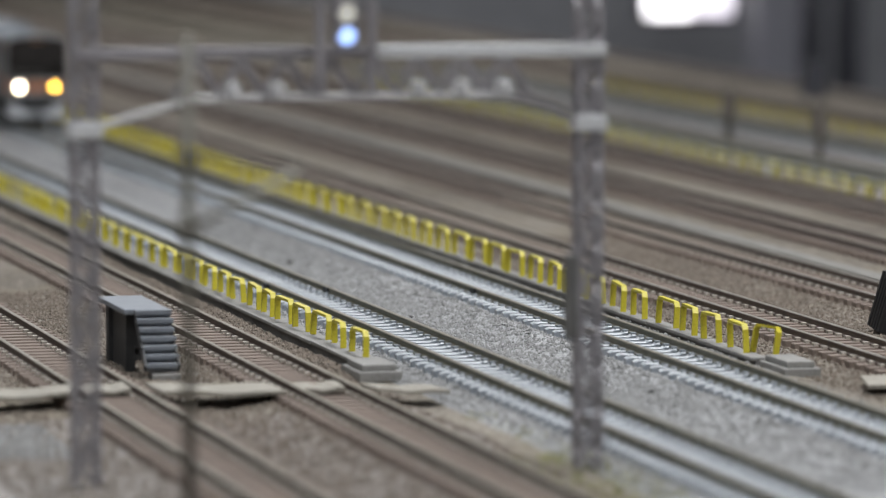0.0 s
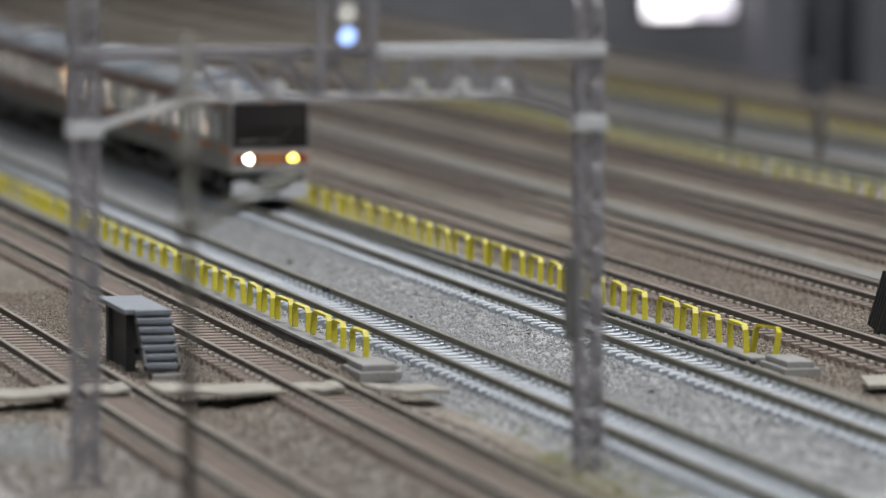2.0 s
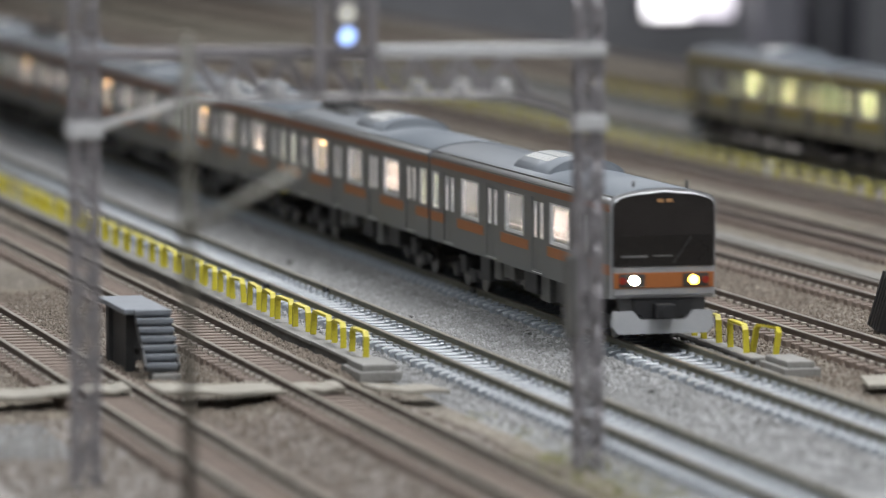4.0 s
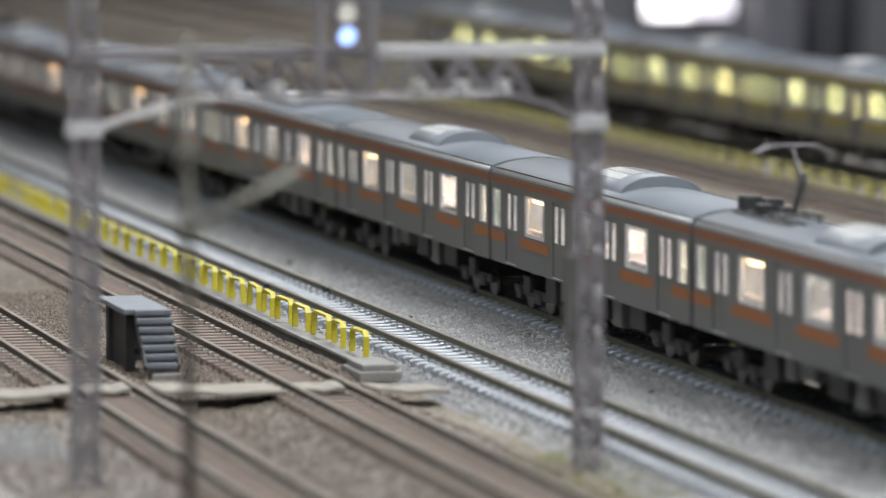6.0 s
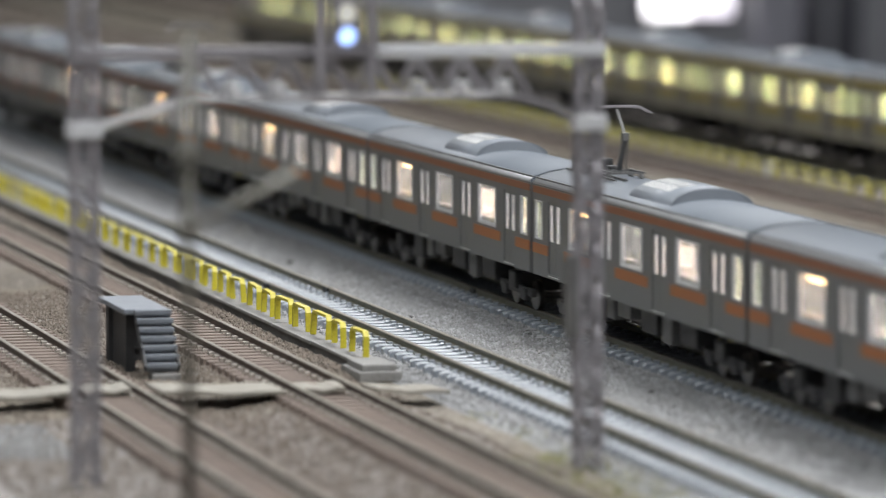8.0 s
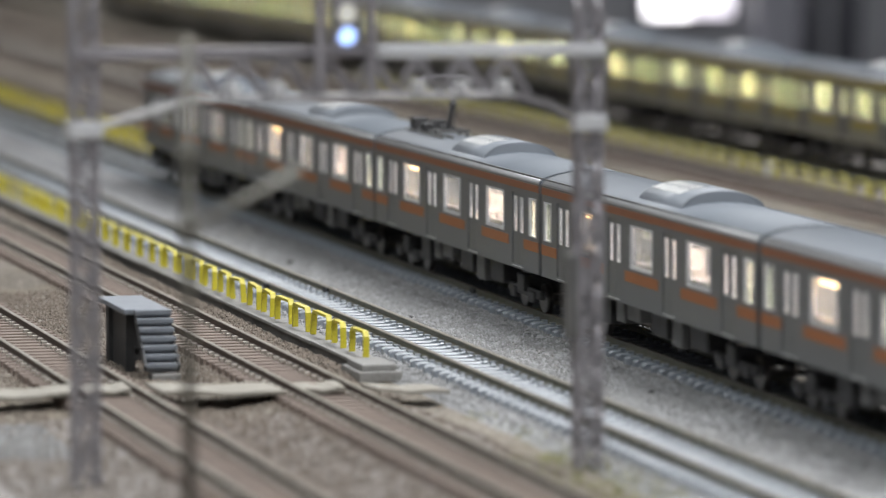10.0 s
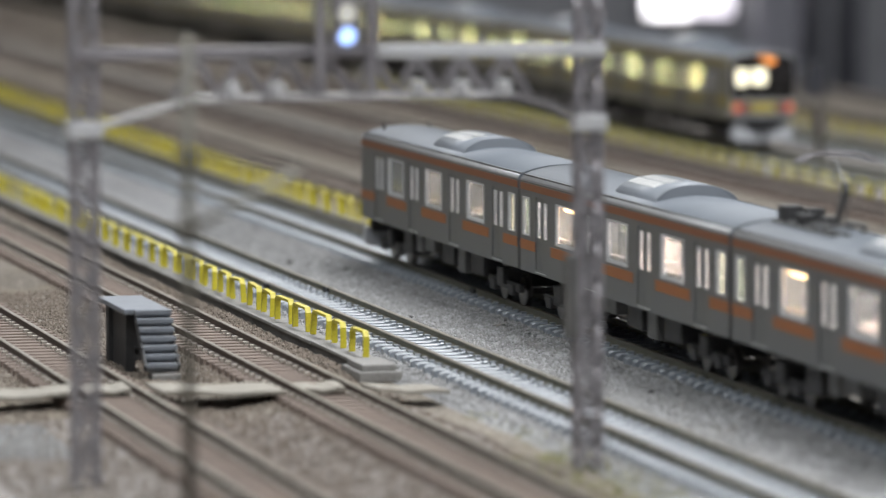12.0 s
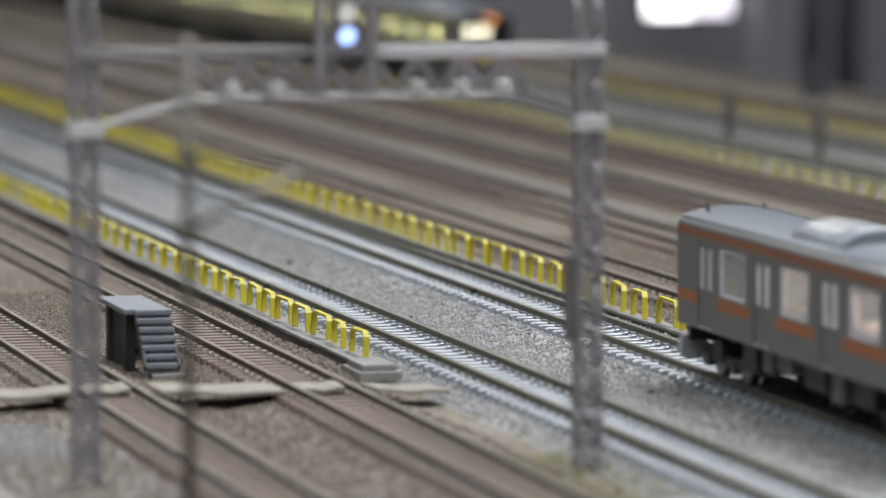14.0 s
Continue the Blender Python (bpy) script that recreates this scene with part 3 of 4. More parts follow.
def side_mesh(openings, x0, x1):
    """The side wall with its openings cut through."""
    xs = sorted({x0, x1, *(o[0] for o in openings), *(o[1] for o in openings)})
    zs = sorted({ZB, ZT, *(o[2] for o in openings), *(o[3] for o in openings)})
    bm = B()
    hole = lambda x, z: any(o[0] < x < o[1] and o[2] < z < o[3] for o in openings)
    for a, b in zip(xs, xs[1:]):
        for c, d in zip(zs, zs[1:]):
            if not hole((a + b) / 2, (c + d) / 2):
                bm.faces.new([bm.verts.new((x, 0, z)) for x, z in ((a, c), (b, c), (b, d), (a, d))])
    bmesh.ops.remove_doubles(bm, verts=bm.verts, dist=1e-5)
    bmesh.ops.recalc_face_normals(bm, faces=bm.faces)
    if bm.faces[0].normal.y > 0:
        bmesh.ops.reverse_faces(bm, faces=bm.faces)
    r = bmesh.ops.extrude_face_region(bm, geom=bm.faces[:])
    for v in r["geom"]:
        if isinstance(v, bmesh.types.BMVert):
            v.co.y += 0.07
    return bm


def frame_ring(bm, x0, x1, z0, z1, w, y0, y1):
    box(bm, x0 - w, y0, z0 - w, x0, y1, z1 + w)
    box(bm, x1, y0, z0 - w, x1 + w, y1, z1 + w)
    box(bm, x0, y0, z0 - w, x1, y1, z0)
    box(bm, x0, y0, z1, x1, y1, z1 + w)


def build_car(scheme, cab=0, lit="", pantograph=False, spot=False):
    """A four-door commuter car. cab: 1 or -1 for a driver's cab at that end; lit: head or tail."""
    body, stripe_hi, stripe_lo, tube, group, lab = scheme
    car = thing("railway_car", lab + (", driver's cab" if cab else ", raised pantograph" if pantograph else ""), "railway car", group)
    end = HALF
    back, front = (-9.5 if cab < 0 else -end), (9.78 if cab > 0 else end)
    doors = [d * 0.935 if d * cab > 5 else d for d in DOORS]
    wides = [w * 0.96 if w * cab > 3 else w for w in WIDE]
    opens = []
    for d in doors:
        opens.append((d - 0.62, d + 0.62, ZB + 0.12, 3.44))
    for w in wides:
        opens.append((w - 1.0, w + 1.0, 2.24, 3.40))
    ends = [s for s in (-1, 1) if s != cab]
    for s in ends:
        a, b = sorted((s * (END_WINDOW - 0.36), s * (END_WINDOW + 0.36)))
        opens.append((a, b, 2.28, 3.38))
    parts = {}
    for sgn in (-1, 1):
        turn = place(0, sgn * HW, 0, 0, 0, 0 if sgn < 0 else 180)
        flip = 1 if sgn < 0 else -1
        key = flip if cab else 1
        if key not in parts:
            parts[key] = mesh_of("side_wall", side_mesh([(min(o[0] * flip, o[1] * flip), max(o[0] * flip, o[1] * flip), o[2], o[3]) for o in opens], *sorted((back * flip, front * flip))), body)
        wall = part("side_wall", parts[key], None, car, at=turn)
        # stripes
        if "hi" + str(key) not in parts:
            bm = B()
            s0, s1 = sorted((back * flip, front * flip))
            box(bm, s0, -0.012, 3.575, s1, 0.0, 3.765)
            parts["hi" + str(key)] = mesh_of("stripe", bm, stripe_hi)
            edges = [s0] + [v for d in sorted(d * flip for d in doors) for v in (d - 0.66, d + 0.66)] + [s1]
            parts["lo" + str(key)] = []
            for a, b in zip(edges[::2], edges[1::2]):
                bm = B()
                low, high = 1.88, 2.16
                if abs(b - a) > 2.6:
                    a, b = a + 0.35, b - 0.35
                box(bm, a, -0.012, low, b, 0.0, high)
                parts["lo" + str(key)].append(mesh_of("stripe", bm, stripe_lo))
        part("stripe", parts["hi" + str(key)], None, wall)
        for me in parts["lo" + str(key)]:
            part("stripe", me, None, wall)
        # doors
        if "door" not in parts:
            bm = B()
            z0, z1 = ZB + 0.12, 3.44
            for o in (-0.62, 0.01):
                x0, x1 = o, o + 0.61
                px0, px1 = (x0 + 0.14, x1 - 0.16) if o < 0 else (x0 + 0.16, x1 - 0.14)
                box(bm, x0, 0.03, z0, px0, 0.08, z1)
                box(bm, px1, 0.03, z0, x1, 0.08, z1)
                box(bm, px0, 0.03, z0, px1, 0.08, 2.30)
                box(bm, px0, 0.03, 3.32, px1, 0.08, z1)
            parts["door"] = mesh_of("door", bm, DOOR)
            bm = B()
            for a, b in ((-0.48, -0.17), (0.17, 0.48)):
                frame_ring(bm, a + 0.025, b - 0.025, 2.325, 3.295, 0.025, 0.015, 0.04)
                # white strip inside the frame, painting the reflection on the pane's left edge
                box(bm, a + 0.025, 0.02, 2.325, a + 0.12, 0.045, 3.295)
            parts["dframe"] = mesh_of("pane_frame", bm, GLAZE)
            bm = B()
            for a, b in ((-0.48, -0.17), (0.17, 0.48)):
                box(bm, a, 0.05, 2.30, b, 0.06, 3.32)
            parts["dpane"] = mesh_of("door_pane", bm, PANE)
            bm = B()
            # bright bar for the step, with the highlight on its edge put into the colour
            box(bm, -0.5, -0.03, ZB + 0.06, 0.5, 0.0, ZB + 0.08)
            parts["step"] = mesh_of("door_step", bm, STEEL_L)
            bm = B()
            frame_ring(bm, -0.96, 0.96, 2.28, 3.36, 0.04, -0.02, 0.05)
            # white strips at left and bottom paint the reflection on the pane
            box(bm, -0.96, 0.0, 2.28, -0.82, 0.045, 3.36)
            box(bm, -0.82, 0.0, 2.28, 0.96, 0.045, 2.33)
            parts["wframe"] = mesh_of("window_frame", bm, GLAZE)
            bm = B()
            box(bm, -1.0, 0.05, 2.24, 1.0, 0.06, 3.40)
            parts["wpane"] = mesh_of("window_pane", bm, PANE)
            bm = B()
            frame_ring(bm, -0.32, 0.32, 2.32, 3.34, 0.04, -0.02, 0.05)
            # the same painted reflection on the small pane's left edge
            box(bm, -0.32, 0.0, 2.32, -0.20, 0.045, 3.34)
            parts["sframe"] = mesh_of("window_frame", bm, GLAZE)
            bm = B()
            box(bm, -0.36, 0.05, 2.28, 0.36, 0.06, 3.38)
            parts["span"] = mesh_of("window_pane", bm, PANE_G)
        for d in doors:
            dr = part("door", parts["door"], None, car, at=turn @ place(d * flip, 0, 0))
            part("pane_frame", parts["dframe"], None, dr)
            part("door_pane", parts["dpane"], None, dr)
            part("door_step", parts["step"], None, dr)
        for w in wides:
            wf = part("window_frame", parts["wframe"], None, car, at=turn @ place(w * flip, 0, 0))
            part("window_pane", parts["wpane"], None, wf)
        for s in ends:
            wf = part("window_frame", parts["sframe"], None, car, at=turn @ place(s * END_WINDOW * flip, 0, 0))
            part("window_pane", parts["span"], None, wf)
    # roof, ends, floor
    bm = B()
    prism(bm, roof_outline(), back, front)
    for f in bm.faces:
        f.smooth = abs(f.normal.x) < 0.5
    bm.normal_update()
    for f in bm.faces:
        f.smooth = abs(f.normal.x) < 0.5
    # eave faces take whitened silver: the highlight on the curve, put into the colour
    for f in bm.faces:
        f.material_index = 1 if f.calc_center_median().z < 3.94 and abs(f.normal.x) < 0.5 and f.normal.z > -0.5 else 0
    roof = part("roof", bm, (ROOF, EAVE), car)
    for s in (-1, 1):
        bm = B()
        bar(bm, (back, s * 1.37, 3.98), (front, s * 1.37, 3.98), 0.045, 0.045)
        part("gutter", bm, UNDER_G, roof)
    for s in (-1, 1):
        if s == cab:
            continue
        bm = B()
        box(bm, s * end - 0.06, -HW + 0.02, ZB, s * end + 0.06, HW - 0.02, ZT)
        box(bm, s * (end + 0.07) - 0.17, -0.5, ZB - 0.05, s * (end + 0.07) + 0.17, 0.5, 3.5)
        part("end_wall", bm, DOOR, car)
    bm = B()
    box(bm, back + 0.1, -HW + 0.1, ZB - 0.02, front - 0.1, HW - 0.1, ZB + 0.1)
    part("floor_plate", bm, UNDER, car)
    # interior
    bm = B()
    box(bm, back + 0.1, -HW + 0.1, 1.55, front - 0.1, HW - 0.1, 1.6)
    interior = part("interior", bm, INNER, car)
    bm = B()
    box(bm, back + 0.1, -HW + 0.1, 3.6, front - 0.1, HW - 0.1, 3.65)
    part("inner_ceiling", bm, INNER, interior)
    for i in range(3):
        for s in (-1, 1):
            bm = B()
            c = WIDE[i]
            box(bm, c - 1.6, s * 1.32 - 0.06, 1.6, c + 1.6, s * 1.32 + 0.06, 2.45, 0.03)
            box(bm, c - 1.6, min(s * 0.8, s * 1.3), 1.6, c + 1.6, max(s * 0.8, s * 1.3), 1.95, 0.03)
            part("seat", bm, SEAT, interior)
    bm = B()
    lamp0, lamp1 = (-3.6 if cab < 0 else 0.4 - end), (6.2 if cab > 0 else end - 0.4)
    box(bm, lamp0, -0.35, 3.55, lamp1, 0.35, 3.595)
    part("cabin_light", bm, tube, interior)
    if cab:
        bm = B()
        # the tail's wall at 3.85 is added to keep cabin light off its first window
        for x in ((3.85, 6.4) if cab < 0 else (6.4,)):
            box(bm, cab * x - 0.03, -HW + 0.1, 1.6, cab * x + 0.03, HW - 0.1, 3.6)
        part("partition", bm, UNDER_G, interior)
    if spot:
        bm = B()
        box(bm, -5.86, -1.32, 3.2, -4.3, -0.9, 3.36, 0.05)
        part("cabin_spot", bm, LED_ORANGE, interior, "bright orange lamp unit")
    # roof unit
    bm = B()
    arc = [(1.14 * math.cos(a), 4.0 + 0.52 * math.sin(a)) for a in [math.pi * i / 12 for i in range(13)]]
    arc = [(1.18, 3.96)] + arc + [(-1.18, 3.96)]
    prism(bm, arc, -1.9, 1.9, True)
    for v in bm.verts:
        v.co.x *= 1.0 - 0.12 * max(0, (v.co.z - 4.2))
        v.co.x += 0.5
    unit = part("air_conditioner", bm, ROOF_UNIT, car)
    bm = B()
    for k in range(5):
        for a0, a1 in ((0.52, 0.63), (0.645, 0.755)):
            t0, t1 = math.pi * a0, math.pi * a1
            x0 = -1.25 + k * 0.5
            pa = [(x, 1.15 * math.cos(t), 4.01 + 0.52 * math.sin(t)) for x, t in ((x0, t0), (x0 + 0.46, t0), (x0 + 0.46, t1), (x0, t1))]
            bm.faces.new([bm.verts.new(p) for p in pa])
    bmesh.ops.solidify(bm, geom=bm.faces[:], thickness=0.02)
    part("grille", bm, UNIT_WHITE, unit, "pale louvred grille")
    # underframe
    rnd = random.Random(7)
    x = -4.9
    while x < 4.6:
        lx = rnd.uniform(0.7, 1.9)
        for s in (-1, 1):
            bm = B()
            box(bm, x, s * 0.9 - 0.3, rnd.uniform(0.42, 0.85), x + lx, s * 0.9 + 0.3, ZB - 0.02, 0.04)
            part("equipment_box", bm, UNDER_G if rnd.random() < 0.45 else UNDER, car)
        x += lx + rnd.uniform(0.2, 1.1)
    for c in (-6.9, 6.9):
        bm = B()
        for s in (-1, 1):
            box(bm, c - 1.75, s * 1.02 - 0.08, 0.42, c + 1.75, s * 1.02 + 0.08, 0.68, 0.04)
            for a in (-1.05, 1.05):
                box(bm, c + a - 0.24, s * 1.08 - 0.1, 0.3, c + a + 0.24, s * 1.08 + 0.1, 0.62, 0.04)
            box(bm, c - 0.35, s * 1.1 - 0.12, 0.55, c + 0.35, s * 1.1 + 0.12, 1.05, 0.05)
        box(bm, c - 0.3, -1, 0.5, c + 0.3, 1, 1.0)
        bogie = part("bogie", bm, UNDER, car)
        for a in (-1.05, 1.05):
            bm = B()
            rod(bm, (c + a, -0.66, 0.42), (c + a, 0.66, 0.42), 0.09, 8)
            for s in (-1, 1):
                rod(bm, (c + a, s * 0.66, 0.42), (c + a, s * 0.80, 0.42), 0.42, 20)
                rod(bm, (c + a, s * 0.62, 0.42), (c + a, s * 0.66, 0.42), 0.46, 20)
            part("wheelset", bm, WHEEL, bogie)
    bm = B()
    for s in (-1, 1):
        if s != cab:
            box(bm, min(s * 9.5, s * 10.0), -0.14, 0.75, max(s * 9.5, s * 10.0), 0.14, 1.05, 0.03)
    part("coupler", bm, UNDER, car)
    if cab:
        cab_front(car, cab, back if cab < 0 else front, lit, stripe_lo)
    if pantograph:
        pantograph_parts(car, pantograph)
    return car


def cab_front(car, s, nose, lit, stripe):
    """The flat cab face with its black glass, lamp band, skirt and coupler, facing +x when s is 1."""
    turn = place(nose, 0, 0, 0, 0, 0 if s > 0 else 180)
    face = [(-HW, ZB), (HW, ZB), (HW, 3.80), (1.43, 3.92), (1.28, 4.02), (0.9, 4.13), (0, 4.22), (-0.9, 4.13), (-1.28, 4.02), (-1.43, 3.92), (-HW, 3.80)]
    bm = B()
    prism(bm, face, -0.05, 0.14)
    bmesh.ops.bevel(bm, geom=[e for e in bm.edges if all(v.co.x > 0.1 for v in e.verts)], offset=0.1, segments=3, affect="EDGES")
    cabm = part("cab_face", bm, FACE, car, at=turn)
    up = [(-1.41, 2.12), (1.41, 2.12), (1.41, 3.72), (1.36, 3.84), (1.22, 3.94), (0.87, 4.03), (0, 4.1), (-0.87, 4.03), (-1.22, 3.94), (-1.36, 3.84), (-1.41, 3.72)]
    bm = B()
    prism(bm, up, 0.1, 0.165)
    glassp = part("windscreen", bm, MASK, cabm, "black cab windscreen panel")
    # added darker sheet: the reflection fading down the screen, put into colour
    bm = B()
    box(bm, 0.16, -1.34, 2.16, 0.172, 1.34, 2.95)
    part("lower_glass_shade", bm, MASK_LOW, cabm)
    bm = B()
    box(bm, 0.17, -1.2, 2.36, 0.178, -0.45, 2.42)
    box(bm, 0.17, -0.3, 2.38, 0.178, 0.25, 2.42)
    part("unread_mark", bm, UNDER_G, cabm)
    bm = B()
    bar(bm, (0.19, 0.25, 2.2), (0.19, 0.75, 2.9), 0.03, 0.02)
    part("wiper", bm, UNDER, cabm)
    bm = B()
    box(bm, 0.168, -0.2, 3.84, 0.18, -0.03, 3.93)
    box(bm, 0.168, 0.05, 3.84, 0.18, 0.22, 3.93)
    part("destination_sign", bm, SIGN if lit == "tail" else SIGN_DIM, cabm, "small orange destination sign")
    if lit == "tail":
        bm = B()
        box(bm, 0.168, 0.15, 3.66, 0.18, 0.5, 3.84)
        part("route_sign", bm, SIGN, cabm, "lit orange route sign")
        bm = B()
        box(bm, 0.17, -1.2, 2.7, 0.18, -0.72, 3.4, 0.0)
        box(bm, 0.17, -0.5, 2.75, 0.18, 0.12, 3.4, 0.0)
        part("lit_cab_window", bm, CABGLOW, cabm, "lit yellow cab window")
    bm = B()
    box(bm, 0.12, -1.40, 1.53, 0.162, 1.40, 1.95, 0.02)
    part("lamp_band", bm, stripe, cabm)
    for y in (-0.89, 0.89):
        bm = B()
        box(bm, 0.15, y - 0.36, 1.56, 0.175, y + 0.36, 1.92, 0.02)
        part("lamp_bezel", bm, UNDER, cabm)
        bm = B()
        o = 0.06 if y < 0 else -0.06
        rod(bm, (0.17, y + o, 1.74), (0.215, y + o, 1.74), 0.135, 18, 0.10)
        part("headlight", bm, (LAMP_W if y < 0 else LAMP_Y) if lit == "head" else LAMP_OFF, cabm, "lit headlight" if lit == "head" else "")
        bm = B()
        q = y + (0.27 if y > 0 else -0.27)
        rod(bm, (0.17, q, 1.74), (0.2, q, 1.74), 0.1 if lit == "head" else 0.17, 14)
        part("tail_light", bm, LAMP_R if lit == "tail" else LAMP_OFF, cabm, "lit red tail light" if lit == "tail" else "")
    bm = B()
    out = [(-1.38, 0.9), (-1.42, 0.5), (-1.25, 0.3), (1.25, 0.3), (1.42, 0.5), (1.38, 0.9), (0.84, 0.92), (0.62, 0.68), (-0.62, 0.68), (-0.84, 0.92)]
    prism(bm, out, -0.1, 0.12)
    part("skirt", bm, WHITE_P, cabm, "pale grey obstacle guard")
    bm = B()
    box(bm, -0.3, -1.2, 0.8, 0.02, 1.2, ZB - 0.01)
    part("buffer_beam", bm, UNDER, cabm)
    bm = B()
    prism(bm, [(-0.82, 1.2), (-0.78, 0.92), (-0.5, 0.7), (0.5, 0.7), (0.78, 0.92), (0.82, 1.2)], 0.0, 0.1)
    box(bm, 0.0, -0.28, 0.72, 0.42, 0.28, 1.12, 0.06)
    rod(bm, (0.3, 0.0, 0.92), (0.5, 0.0, 0.92), 0.17, 12)
    part("coupler", bm, BLACK, cabm)
    bm = B()
    for y in (-0.55, 0.95):
        rod(bm, (-0.9, y, 4.0), (-0.9, y, 4.34), 0.04, 8)
    part("antenna", bm, UNDER, cabm)


def pantograph_parts(car, raised):
    x = -6.1
    bm = B()
    for y in (-0.55, 0.55):
        bar(bm, (x - 0.6, y * 0.8, 4.38), (x + 0.6, y * 0.8, 4.38), 0.06, 0.06)
    for a in (-0.5, 0.5):
        bar(bm, (x + a, -0.55, 4.36), (x + a, 0.55, 4.36), 0.06, 0.06)
        for y in (-0.45, 0.45):
            rod(bm, (x + a, y, 4.12), (x + a, y, 4.35), 0.07, 10)
    base = part("pantograph_base", bm, UNDER_G, car)
    for dx, w, h in ((-3.1, 0.5, 0.42), (-1.75, 0.4, 0.3)):
        bm = B()
        box(bm, x + dx - 0.25, -0.45, 4.14, x + dx + 0.25, -0.45 + w, 4.2 + h, 0.05)
        box(bm, x + dx - 0.2, 0.15, 4.14, x + dx + 0.2, 0.15 + w, 4.12 + h, 0.05)
        part("arrester", bm, UNDER, base)
    bm = B()
    for y in (-0.62, -0.3):
        bar(bm, (x - 3.2, y, 4.25), (x + 1.6, y, 4.25), 0.06, 0.06)
    part("roof_cable", bm, UNDER_G, base)
    top = 6.05 if raised == 1 else 6.15
    bm = B()
    knee = (x + 0.45, 0, 4.42 + (top - 4.42) * 0.55)
    bar(bm, (x - 0.15, 0, 4.42), knee, 0.13, 0.1)
    bar(bm, knee, (x - 0.35, 0, top - 0.1), 0.06, 0.05)
    bar(bm, (x + 0.1, 0.12, 4.42), (knee[0], 0.08, knee[2] - 0.1), 0.04, 0.04)
    box(bm, knee[0] - 0.1, -0.1, knee[2] - 0.12, knee[0] + 0.1, 0.1, knee[2] + 0.1, 0.02)
    part("arm", bm, UNDER_G, base)
    bm = B()
    for dx in (-0.17, 0.17):
        pts = [(x - 0.35 + dx, -0.95, top - 0.18), (x - 0.35 + dx, -0.6, top), (x - 0.35 + dx, 0.6, top), (x - 0.35 + dx, 0.95, top - 0.18)]
        for a, b in zip(pts, pts[1:]):
            bar(bm, a, b, 0.07, 0.05)
    for y in (-0.5, 0.5):
        bar(bm, (x - 0.55, y, top - 0.04), (x - 0.15, y, top - 0.04), 0.05, 0.05)
    part("collector", bm, STEEL, base)


SILVER = (BODY, BROWNSTRIPE, ORANGE, TUBE_WARM, "orange striped train", "silver-grey commuter car, orange stripes, lit windows")
YELLOWT = (BODY_Y, YSTRIPE, YSTRIPE, TUBE_YEL, "yellow striped train", "silver-grey commuter car, yellow stripes, yellow-lit windows")


def trains():
    one, two = [], []
    head = build_car(SILVER, 1, "head")
    mid = build_car(SILVER, spot=True)
    pan = build_car(SILVER, pantograph=1, spot=True)
    pan2 = build_car(SILVER, pantograph=2, spot=True)
    tail = build_car(SILVER[:3] + (TUBE_DIM,) + SILVER[4:], -1)
    used = set()
    for i in range(10):
        src = head if i == 0 else tail if i == 9 else pan if i in (1, 7) else pan2 if i == 4 else mid
        one.append(src if src not in used else copy_thing(src, Matrix()))
        used.add(src)
    h2, m2, t2 = build_car(YELLOWT, -1), build_car(YELLOWT), build_car(YELLOWT, 1, "tail")
    for i in range(10):
        src = h2 if i == 0 else t2 if i == 9 else m2
        two.append(src if src not in used else copy_thing(src, Matrix()))
        used.add(src)
    return one, two


# nose of each train along the line, every half second
NOSE = [-77.14, -64.21, -51.34, -38.55, -25.83, -13.22, -0.68, 11.64, 23.87, 35.95, 47.87, 59.55, 71.13, 82.5, 93.7, 104.83, 115.72,
        126.35, 136.6, 146.75, 156.65, 166.38, 175.88, 184.95, 194.38, 203.45, 212.2, 220.8, 229.4]


def motions():
    for i, car in enumerate(TRAIN):
        walk(car, [(k * 0.5, place(n - 9.87 - 20 * i, TRACKS["d"], 0)) for k, n in enumerate(NOSE)])
    for i, car in enumerate(TRAIN_FAR):
        rows = []
        for k in range(29):
            t = k * 0.5
            n = -264.1 - 23.5 * (t - 12.5) + 0.07 * (t - 12.5) ** 2
            rows.append((t, place(n + 9.75 + 20 * i, TRACKS["i"], 0)))
        walk(car, rows)


TRAIN, TRAIN_FAR = trains()

gantry()
catenary_mast()
staircase()
crossing()


def rail_joints():
    """Dark insulated joints clamped on the pale tracks' rails."""
    bm = B()
    for s in (-1, 1):
        box(bm, -0.28, s * 0.085 - 0.035, -0.17, 0.28, s * 0.085 + 0.035, -0.015)
    me = mesh_of("rail_joint", bm, BLACK)
    for x, key, s in ((5.4, "c", 1), (3.6, "c", -1), (12.6, "d", 1), (6.7, "d", -1)):
        tagged(part("rail_joint", me, None), "dark insulated joint clamped on a rail", "rail joint", "rail joints").matrix_basis = place(x, TRACKS[key] + s * GAUGE / 2, 0)


rail_joints()


def loose_rock(x, y, size, turn, pale=False):
    bm = B()
    bmesh.ops.create_icosphere(bm, subdivisions=2, radius=size)
    for v in bm.verts:
        v.co *= 0.75 + 0.5 * noise.noise(v.co * 6 + Vector((x, y, 0)))
        v.co.z *= 0.7
    tagged(part("loose_rock", bm, CONCRETE if pale else UNDER_D), "small pale stone beside a rusty rail" if pale else "small dark rock lying on the pale ballast", "rock", "loose rocks").matrix_basis = place(x, y, ground_z(x, y) + size * 0.3, 0, 0, turn)


for rock in ((-8.2, -3.1, 0.17, 10), (10.4, -3.6, 0.1, 60), (31.0, -2.4, 0.1, 130), (17.0, 8.9, 0.12, 200), (9.0, -13.2, 0.13, 290), (45.9, -12.0, 0.24, 40, True)):
    loose_rock(*rock)

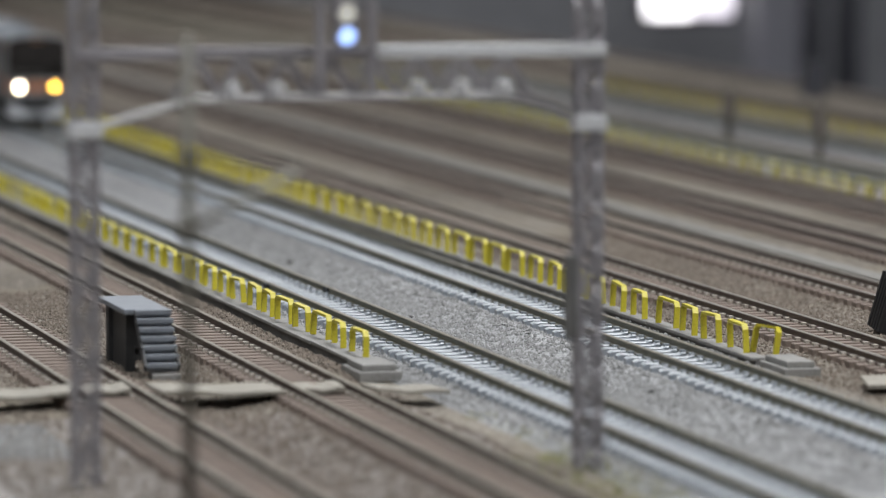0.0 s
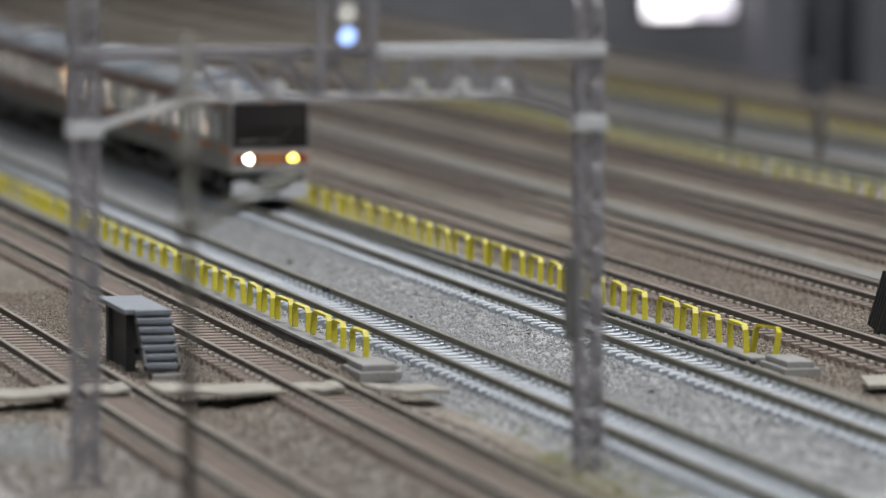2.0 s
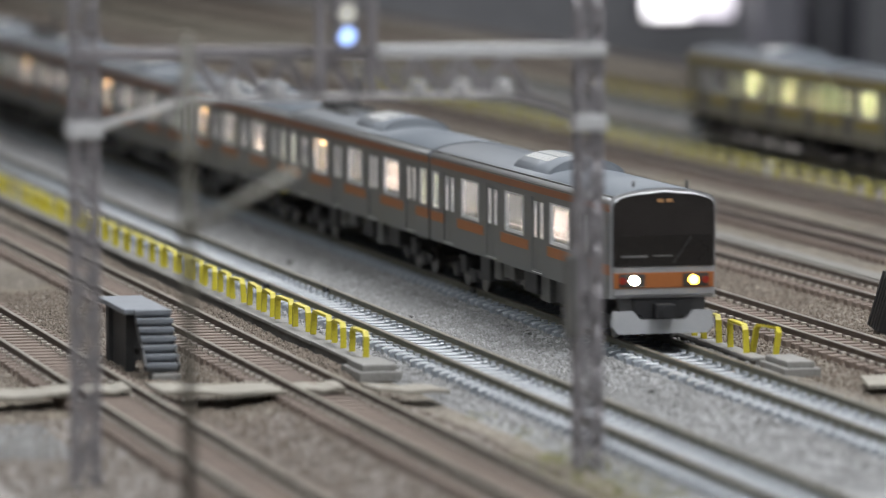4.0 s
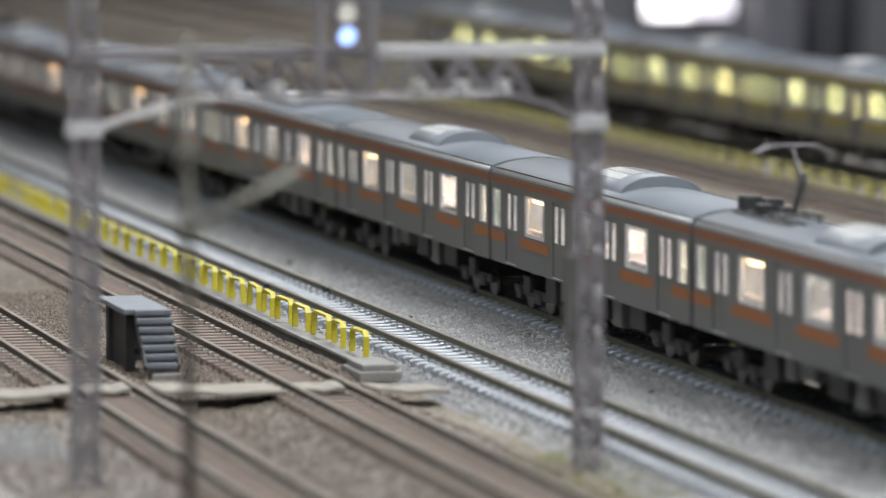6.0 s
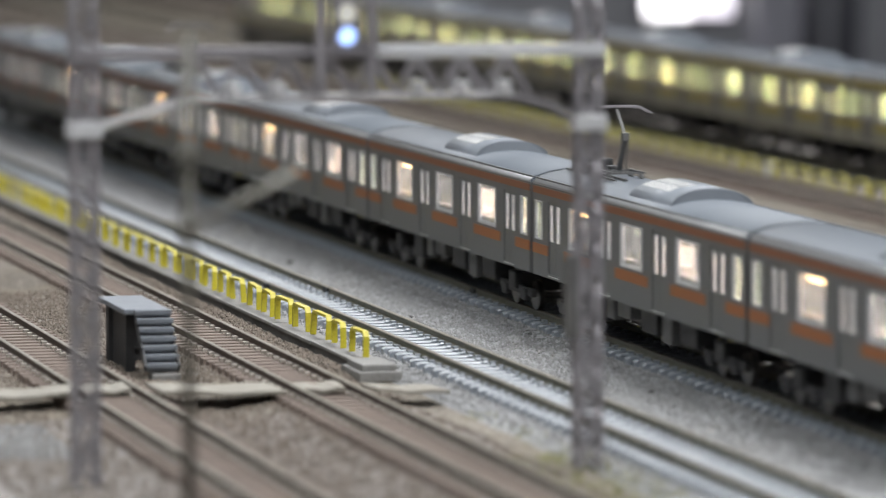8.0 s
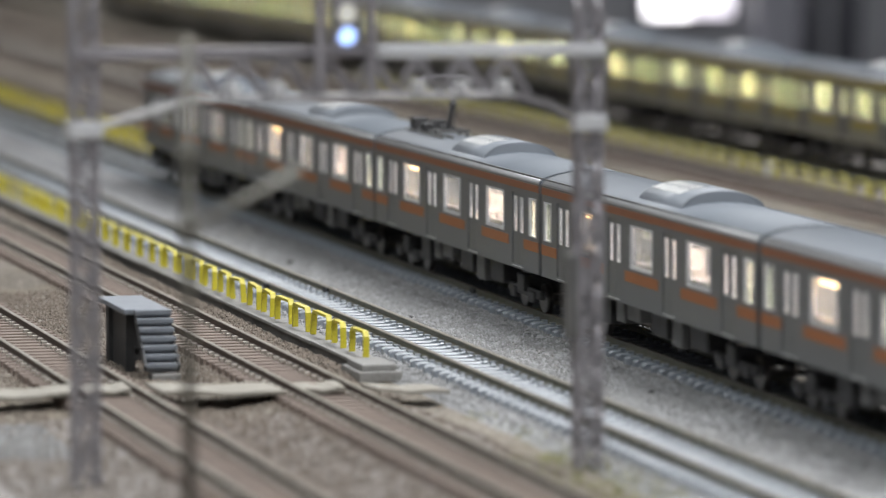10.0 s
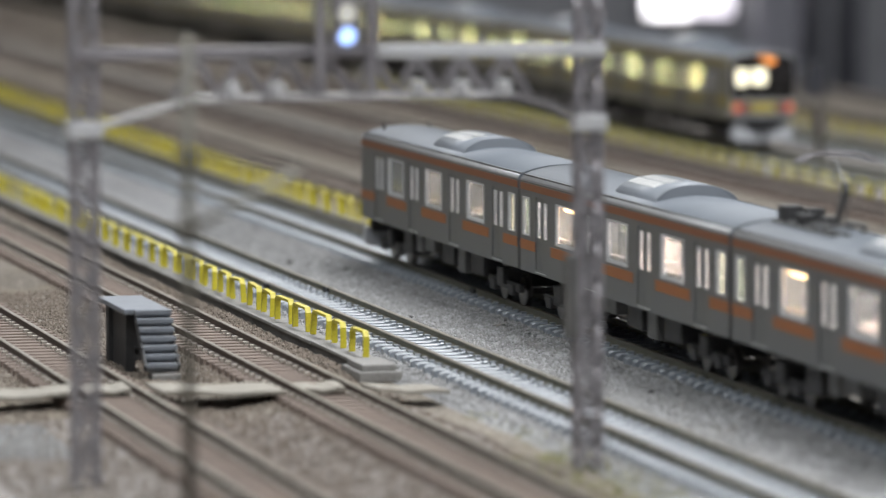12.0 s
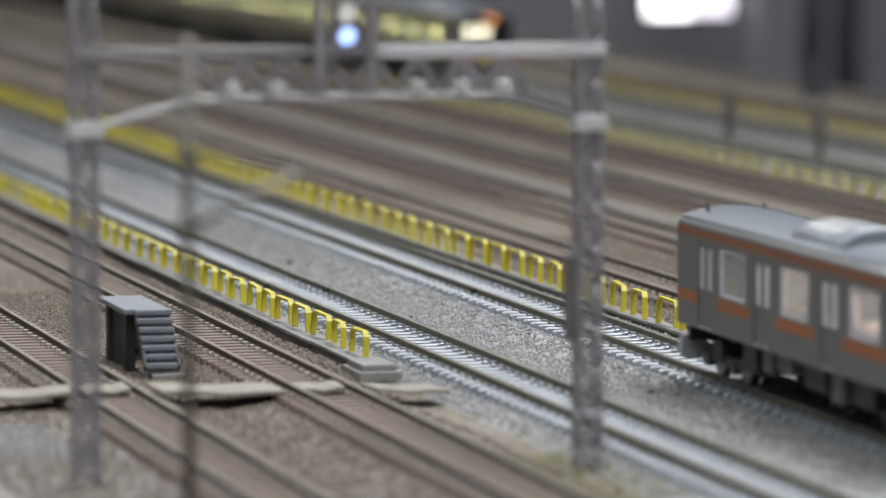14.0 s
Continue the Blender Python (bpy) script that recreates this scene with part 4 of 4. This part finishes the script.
FENCE_A = [23.96 - 2.29 * i for i in range(4)] + [14.9 - 2.1 * i for i in range(55)]
FENCE_B = [27.67, 24.59, 22.18, 20.04, 18.0, 15.33, 13.0] + [10.7 - 2.3 * i for i in range(60)]
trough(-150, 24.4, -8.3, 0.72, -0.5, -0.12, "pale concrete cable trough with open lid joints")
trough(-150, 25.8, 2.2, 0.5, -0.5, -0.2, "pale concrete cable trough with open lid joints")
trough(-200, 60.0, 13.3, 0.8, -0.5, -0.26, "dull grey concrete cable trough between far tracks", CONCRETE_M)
fence("row of yellow strap hoops standing on a trough", -8.2, -0.13, FENCE_A, 1.48, 0.66, "yellow fences")
fence("row of yellow strap hoops standing on a trough, first hoop bent", 2.15, -0.2, FENCE_B, 1.46, 0.74, "yellow fences")
fence("far row of yellow strap hoops", 23.9, -0.3, [20 - 2.3 * i for i in range(58)], 1.4, 0.6, "yellow fences")
fence("far row of yellow strap hoops", 36.0, -0.3, [-10 - 2.3 * i for i in range(43)], 1.4, 0.48, "yellow fences")
end_block(25.4, -8.35, -0.5, 2.1, 1.15, 0.44)
end_block(27.15, 2.55, -0.5, 2.2, 1.0, 0.42)


def far_masts():
    """Short posts between the far tracks."""
    src = None
    for x, y in ((-66, 30.3), (-53.0, 30.3)):
        if src is None:
            src = thing("lineside_post", "short dark brown post with a box between far tracks", "post", "far posts", at=place(x, y, 0))
            bm = B()
            rod(bm, (0, 0, -0.5), (0, 0, 2.0), 0.16, 10, 0.14)
            part("pole", bm, POST_D, src)
            bm = B()
            box(bm, -0.2, -0.3, 0.5, 0.2, 0.3, 1.8, 0.05)
            part("box", bm, POST_D, src)
        else:
            copy_thing(src, place(x, y, 0))


far_masts()


def trackside_box():
    t = thing("trackside_box", "low white trackside box with a dark slot", "box", at=place(-43.6, 25.0, -0.45))
    bm = B()
    box(bm, -0.2, -0.35, 0, 0.2, 0.35, 0.4, 0.04)
    part("housing", bm, WHITE_S, t)
    bm = B()
    box(bm, 0.19, -0.3, 0.16, 0.22, 0.3, 0.25)
    part("slot", bm, BLACK, t, "dark slot")


trackside_box()


def edge_case():
    t = thing("equipment_case", "dark equipment case at the table's edge", "case", at=place(-97.8, 45.0, -0.45))
    bm = B()
    box(bm, -0.6, -0.55, 0, 0.6, 0.55, 1.7, 0.08)
    part("body", bm, CABINET, t)
    bm = B()
    box(bm, -0.65, -0.6, 1.7, 0.65, 0.6, 1.85, 0.05)
    part("lid", bm, CABINET, t)


edge_case()


def dark_post():
    t = thing("dark_ribbed_post", "black ribbed post leaning beside the track", "post", at=place(18.6, 8.3, -0.4, -14, 8, 0))
    bm = B()
    box(bm, -0.45, -0.4, 0, 0.45, 0.6, 1.6)
    part("shaft", bm, BLACK, t)
    bm = B()
    box(bm, -0.07, -0.5, 0, 0.07, 0.7, 1.62)
    rib = mesh_of("rib", bm, BLACK)
    for i in range(5):
        part("rib", rib, None, t, at=place(-0.43 + 0.2 * i, 0, 0))


dark_post()


def far_hall():
    """Screen and cabinets beyond the table."""
    s = thing("display_screen", "bright white lit display screen on a dark wall", "screen", at=place(-300, 100.2, 0))
    bm = B()
    box(bm, -0.6, -4.9, -4.7, 0, 4.9, 3.2, 0.2)
    part("screen_frame", bm, CABINET, s)
    bm = B()
    box(bm, 0.0, -4.2, -4.2, 0.15, 0.35, 2.9, 0.07)
    part("lit_panel", bm, SCREEN, s)
    bm = B()
    box(bm, 0.0, 0.7, -4.1, 0.15, 4.2, 2.9, 0.07)
    part("lit_panel", bm, SCREEN_V, s, "lit pale violet panel")
    for x, y, w, h, m, lab in ((-290, 112.6, 1.7, 9, CABINET, "dark upright pillar in the exhibition hall"), (-290, 109.2, 1.2, 7, CABINET, "dark upright pillar in the exhibition hall"), (-290, 105.5, 4, 7, CABINET_L, "pale upright panel in the exhibition hall")):
        bm = B()
        box(bm, -2, -w / 2, -80, 2, w / 2, h - 4, 0.3)
        tagged(part("hall_pillar", bm, m), lab, "pillar", "hall pillars").matrix_basis = place(x, y, 0)


far_hall()

for key, y in TRACKS.items():
    track(key, y)

stones("ballast_stones", "loose pale grey ballast stones", STONE_G,
       [(-25, 50, -4.3, -1.3, -0.015, 15000), (-10, 50, -8.0, -6.9, 0.0, 3500), (-10, 50, 1.2, 1.9, 0.0, 2000)], 0.052, 3)
stones("large_ballast_stones", "coarse pale grey ballast clumps", STONE_G, [(-20, 50, -4.0, -1.4, -0.02, 2600)], 0.07, 5)
stones("brown_ballast_stones", "loose brown ballast stones", STONE_B,
       [(0, 60, -15.2, -11.9, 0.0, 13000), (-10, 40, 2.6, 4.6, 0.0, 5000), (-15, 30, 6.6, 9.9, 0.0, 9000), (0, 60, -9.9, -8.8, 0.0, 3000), (-30, 26, -9.1, -8.68, 0.02, 2600), (10, 62, -21, -17.4, 0.0, 7000)], 0.055, 4)
stones("pale_gravel", "patch of pale loose gravel beside the near track", STONE_G, [(34, 40, -20.6, -18.6, 0.0, 1500)], 0.07, 8)
stones("moss", "yellow-green moss clumps round the gantry post", MOSS, [(42, 50, -9.6, -7.0, -0.01, 450), (34, 50, -8.2, -7.3, -0.02, 200)], 0.06, 6)

motions()
